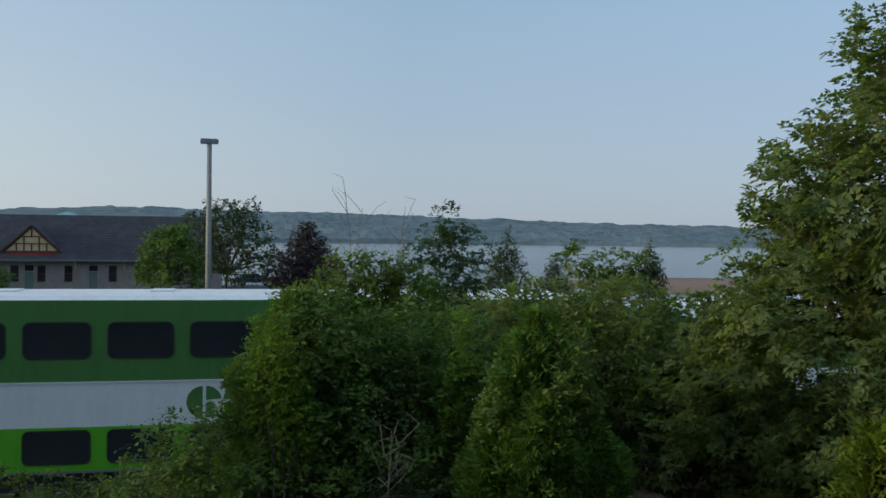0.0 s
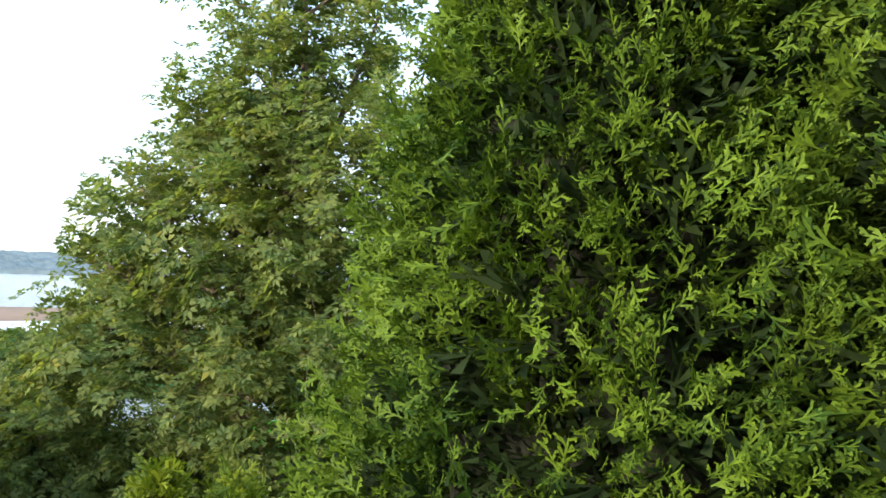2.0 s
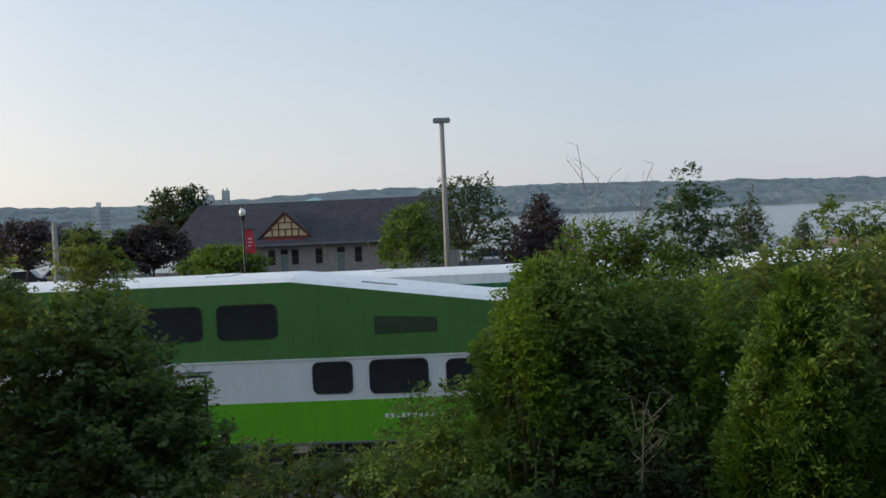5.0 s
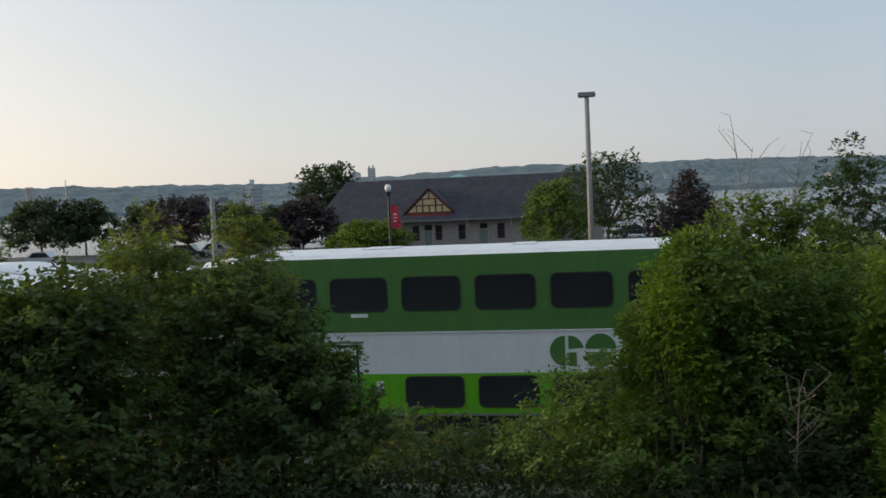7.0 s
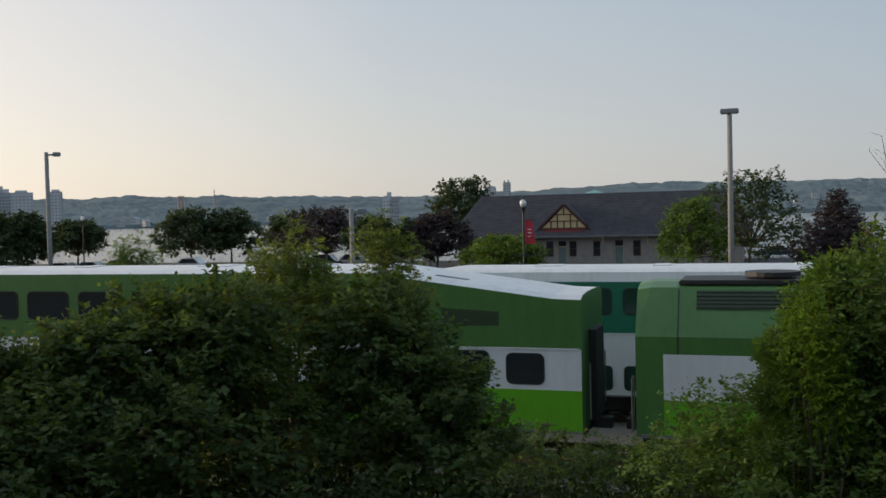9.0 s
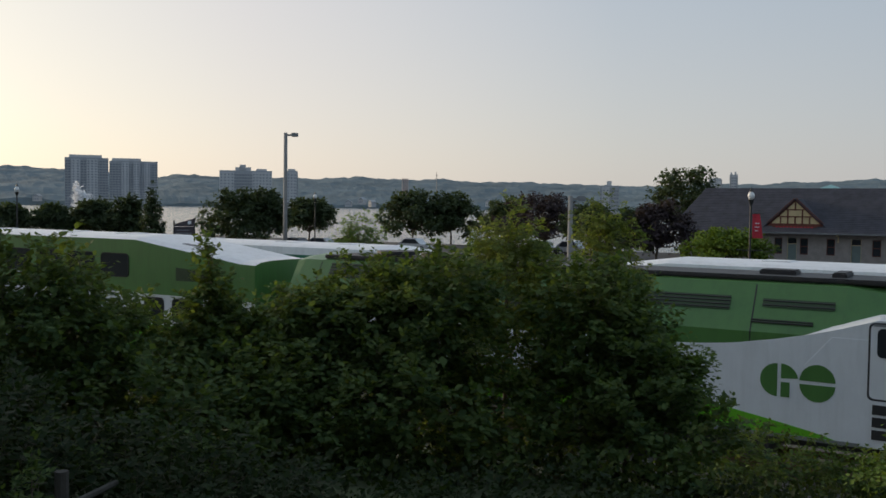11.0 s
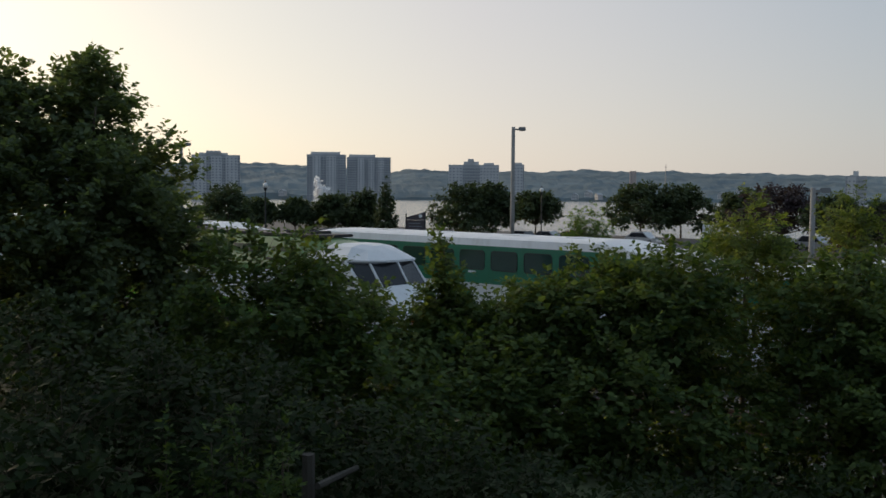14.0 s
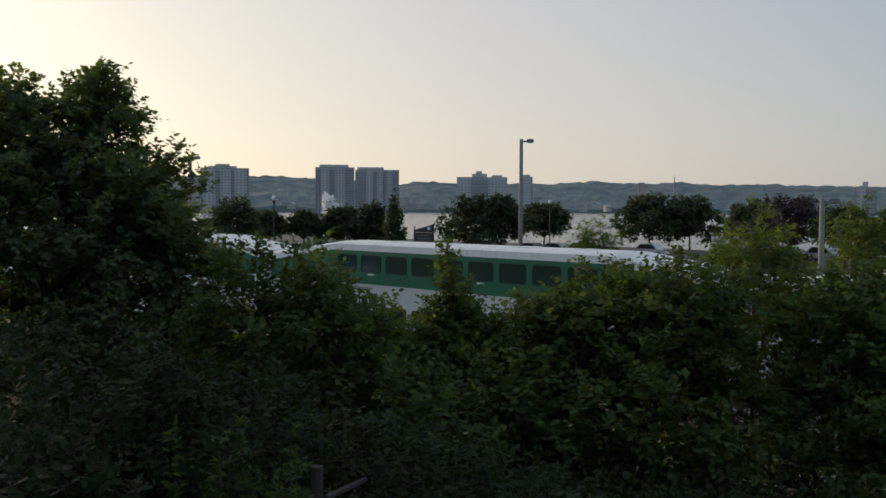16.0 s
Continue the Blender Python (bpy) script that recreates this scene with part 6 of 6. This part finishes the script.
def build_far_planting():
    T = [  # az, r, top el, half-width in degrees, bottom el, leaves
        (33.2, 140, .86, 1.7, -1.7, L_FAR, "dark round-headed tree in the waterside row"), (30.9, 142, .6, 1.5, -1.6, L_FAR, "dark round-headed tree in the waterside row"),
        (43.6, 120, .75, 1.6, -2.2, L_FAR, "broad tree by the waterside"), (41.9, 122, .65, 1.1, -1.6, L_FAR, "darker tree beside the water"), (39.3, 130, .15, 1.3, -1.4, L_FAR, "small round tree by the car park"),
        (25.4, 105, .65, 2.2, -1.8, L_PURPLE, "dark purple-leaved tree by the car park"), (22.6, 100, .1, 1.4, -2.0, L_FAR, "dark leafy tree by the car park"), (27.6, 120, .3, 1.2, -1.6, L_FAR, "dark tree by the car park"),
        (51.4, 130, -.05, 1.1, -1.8, L_FAR, "round tree by the parked cars"), (53.6, 128, -.35, .8, -1.6, L_FAR, "low tree by the parked cars"), (55.8, 130, -.3, .9, -1.6, L_FAR, "low tree by the parked cars"), (57.6, 110, .4, 1.5, -2.2, L_FAR, "leafy tree by the car park"),
        (49.6, 126, .1, .9, -2.0, L_FAR, "slim tree by the parked cars"),
        (17.2, 126, 2.3, 1.9, -1.0, L_FAR, "tall tree behind the station"), (18.8, 100, .25, 1.6, -2.4, L_PURPLE, "dark purple-leaved tree by the station"), (20.3, 102, -.2, 1.2, -2.4, L_FAR, "dark round tree beside the station"),
        (.7, 92, 2.25, 2.7, -2.6, L_FAR, "large tree at the end of the station"), (3.9, 84, .75, 1.75, -2.9, L_VINE, "light green bushy tree before the station"),
        (14.9, 90, -1.3, 2.1, -2.9, L_YELLOW, "yellow-green shrub before the station wall"), (28.9, 60, -2.3, .9, -4, L_VINE, "small shrub by the tracks"),
    ]
    for i, (az, r, el, hwid, bot, mat, lab) in enumerate(T):
        rr = random.Random(200 + i)
        R = r * math.tan(radians(hwid)) * 1.3
        zt, zb = r * math.tan(radians(el)) + EYE, r * math.tan(radians(bot)) + EYE
        x, y = polar(az, r)
        h = zt - zb
        lobes = [(x + R * rr.uniform(-.1, .1), y, zb + h * .5, R * .5, R * .5, h * .42)]
        for k in range(22):
            a = k * 2.4 + rr.uniform(-.3, .3)
            t = (k + rr.random()) / 22
            q = (1 - .7 * t ** 2) * rr.uniform(.55, 1.05)
            lobes.append((x + R * q * math.cos(a), y + R * q * math.sin(a), zb + h * (.02 + .9 * t), R * rr.uniform(.17, .34), R * .3, h * rr.uniform(.08, .17)))
        plant("waterside_tree" if "tree" in lab else "waterside_shrub", lab, "tree" if "tree" in lab else "shrub", 300 + i, (x, y), lobes, 6000, max(.26, r * .004), mat, CHIP, .16 if zb > 1.2 else .1, "trees round the car park", cluster=5, spread=.22, lumps=6, twigs=False)
    # conifers and the purple plum
    for i, (az, r, el, hwid, bot, mat, lab, n) in enumerate(((48.25, 118, .75, .62, -2.4, L_FAR, "narrow dark conifer by the car park", 3500), (-4.0, 86, .85, 2.15, -3.3, L_PURPLE, "dense cone-shaped purple-leaved tree", 14000),
                                                            (-15.8, 70, .45, 1.4, -3.4, L_FAR, "bluish young pine near the beach", 3800), (-24.2, 74, -.1, .9, -3.0, L_FAR, "dark pine by the beach", 2600), (-18.7, 76, -1.0, .9, -3.2, L_FAR, "small spreading pine by the beach", 1800))):
        x, y = polar(az, r)
        zt, zb = r * math.tan(radians(el)) + EYE, max(-.2, r * math.tan(radians(bot)) + EYE)
        R, h = r * math.tan(radians(hwid)), zt - max(-.2, r * math.tan(radians(bot)) + EYE)
        lobes = [(x, y, zb + h * t, R * w * 1.15, R * w * 1.15, h * .15) for t, w in ((.08, .95), (.22, 1.0), (.36, .86), (.5, .72), (.63, .55), (.76, .4), (.88, .24), (.95, .12))]
        plant("conifer" if mat is not L_PURPLE else "purple_tree", lab, "tree", 400 + i, (x, y), lobes, n, max(.2, r * .0032), mat, CHIP, .12, "", cluster=5, spread=.18)
    # sumac clump by the rails
    x, y = polar(36.4, 52)
    plant("sumac_shrub", "open sumac shrub with feathery leaves", "shrub", 450, (x, y), [lobe(36.4, 52, -1.5, .9, .7, .6), lobe(37.2, 52, -2.4, .8, .7, .5), lobe(35.7, 52, -2.3, .8, .7, .5), lobe(36.5, 52, -3.6, 1.2, .9, 1.0)], 1500, .32, L_VINE, COMPOUND, .05, cluster=4, spread=.25)


PLUMES = []


def build_fountain():
    base = polar(52.15, 420)
    rng = np.random.default_rng(9)
    th = empty("fountain", Matrix.Translation((*base, LAKE)), "white fountain jets spraying from the bay", "fountain")
    part("nozzle_raft", boxes((-2.5, 2.5, -1.5, 1.5, -.2, .3), bevel=.1), M_GREY, th)
    for i, (dx, h, w) in enumerate(((-1.6, 15.0, .5), (-.2, 11.5, .9), (1.8, 12.5, .7), (3.2, 10.5, 1.0), (.8, 9.5, 1.5))):
        n = 700
        t = rng.random(n)
        loc = np.stack([dx * t + rng.normal(0, 1, n) * w * (.25 + t), rng.normal(0, 1, n) * w * (.25 + t), h * t * (1 + .05 * rng.normal(size=n))], 1)
        rot = frames_from(rng.normal(size=(n, 3)), np.array([[0, 0, 1.0]]), rng)
        pl = scatter("water_plume", CHIP[0], CHIP[1], loc, rot, .5 + .8 * rng.random(n), M_SPRAY, th, "white plume of spray")
        tagged(pl, kind="stuff")
        PLUMES.append((pl, i))


def build_undergrowth():
    rng = np.random.default_rng(77)
    n = 50000
    x, y = rng.uniform(-16, 12, n), rng.uniform(3.2, 19.5, n)
    patch = np.sin(x * 1.3 + 2 * np.sin(y * .9)) * np.sin(y * 1.1 + x * .4)
    z = np.array([ground_z(a, b) for a, b in zip(x, y)])
    hgt = (.12 + .28 * np.clip(.5 + .5 * patch, 0, 1)) * rng.random(n)
    az = np.degrees(np.arctan2(-x, y))
    r = np.hypot(x, y)
    keep = ~((np.abs(r - (11.3 - 4.9 * (-az - 21) / 14)) < .8) & (az < -20.5) & (az > -35.5))
    loc = np.stack([x, y, z + hgt], 1)[keep]
    fwd = rng.normal(0, 1, loc.shape) + np.array([0, 0, .8])
    rot = frames_from(fwd, np.array([[0, 0, 1.0]]), rng)
    tagged(scatter("undergrowth", CHIP[0], CHIP[1], loc, rot, .045 + .06 * rng.random(len(loc)), L_SHADE_GRASS), "tangled weeds and grass over the bank", "undergrowth", kind="stuff")


build_ground()
build_sky_blocker()
build_undergrowth()
build_spit()
build_hills()
build_far_town()
build_trains()
build_station()
build_car_park()
build_near_planting()
build_far_planting()
build_fountain()


def motions():
    for ob, off in MOVING:
        walk(ob, [(t, pose(x + off, NEAR_Y, 0)) for t, x in TRAIN])
    for ob, i in PLUMES:
        walk(ob, [(k * .5, pose(.25 * math.sin(k * 1.7 + i), 0, .7 * math.sin(k * 2.3 + i * 2.1) - .5, 0, 1.5 * math.sin(k * 1.3 + i), 0)) for k in range(33)])


motions()
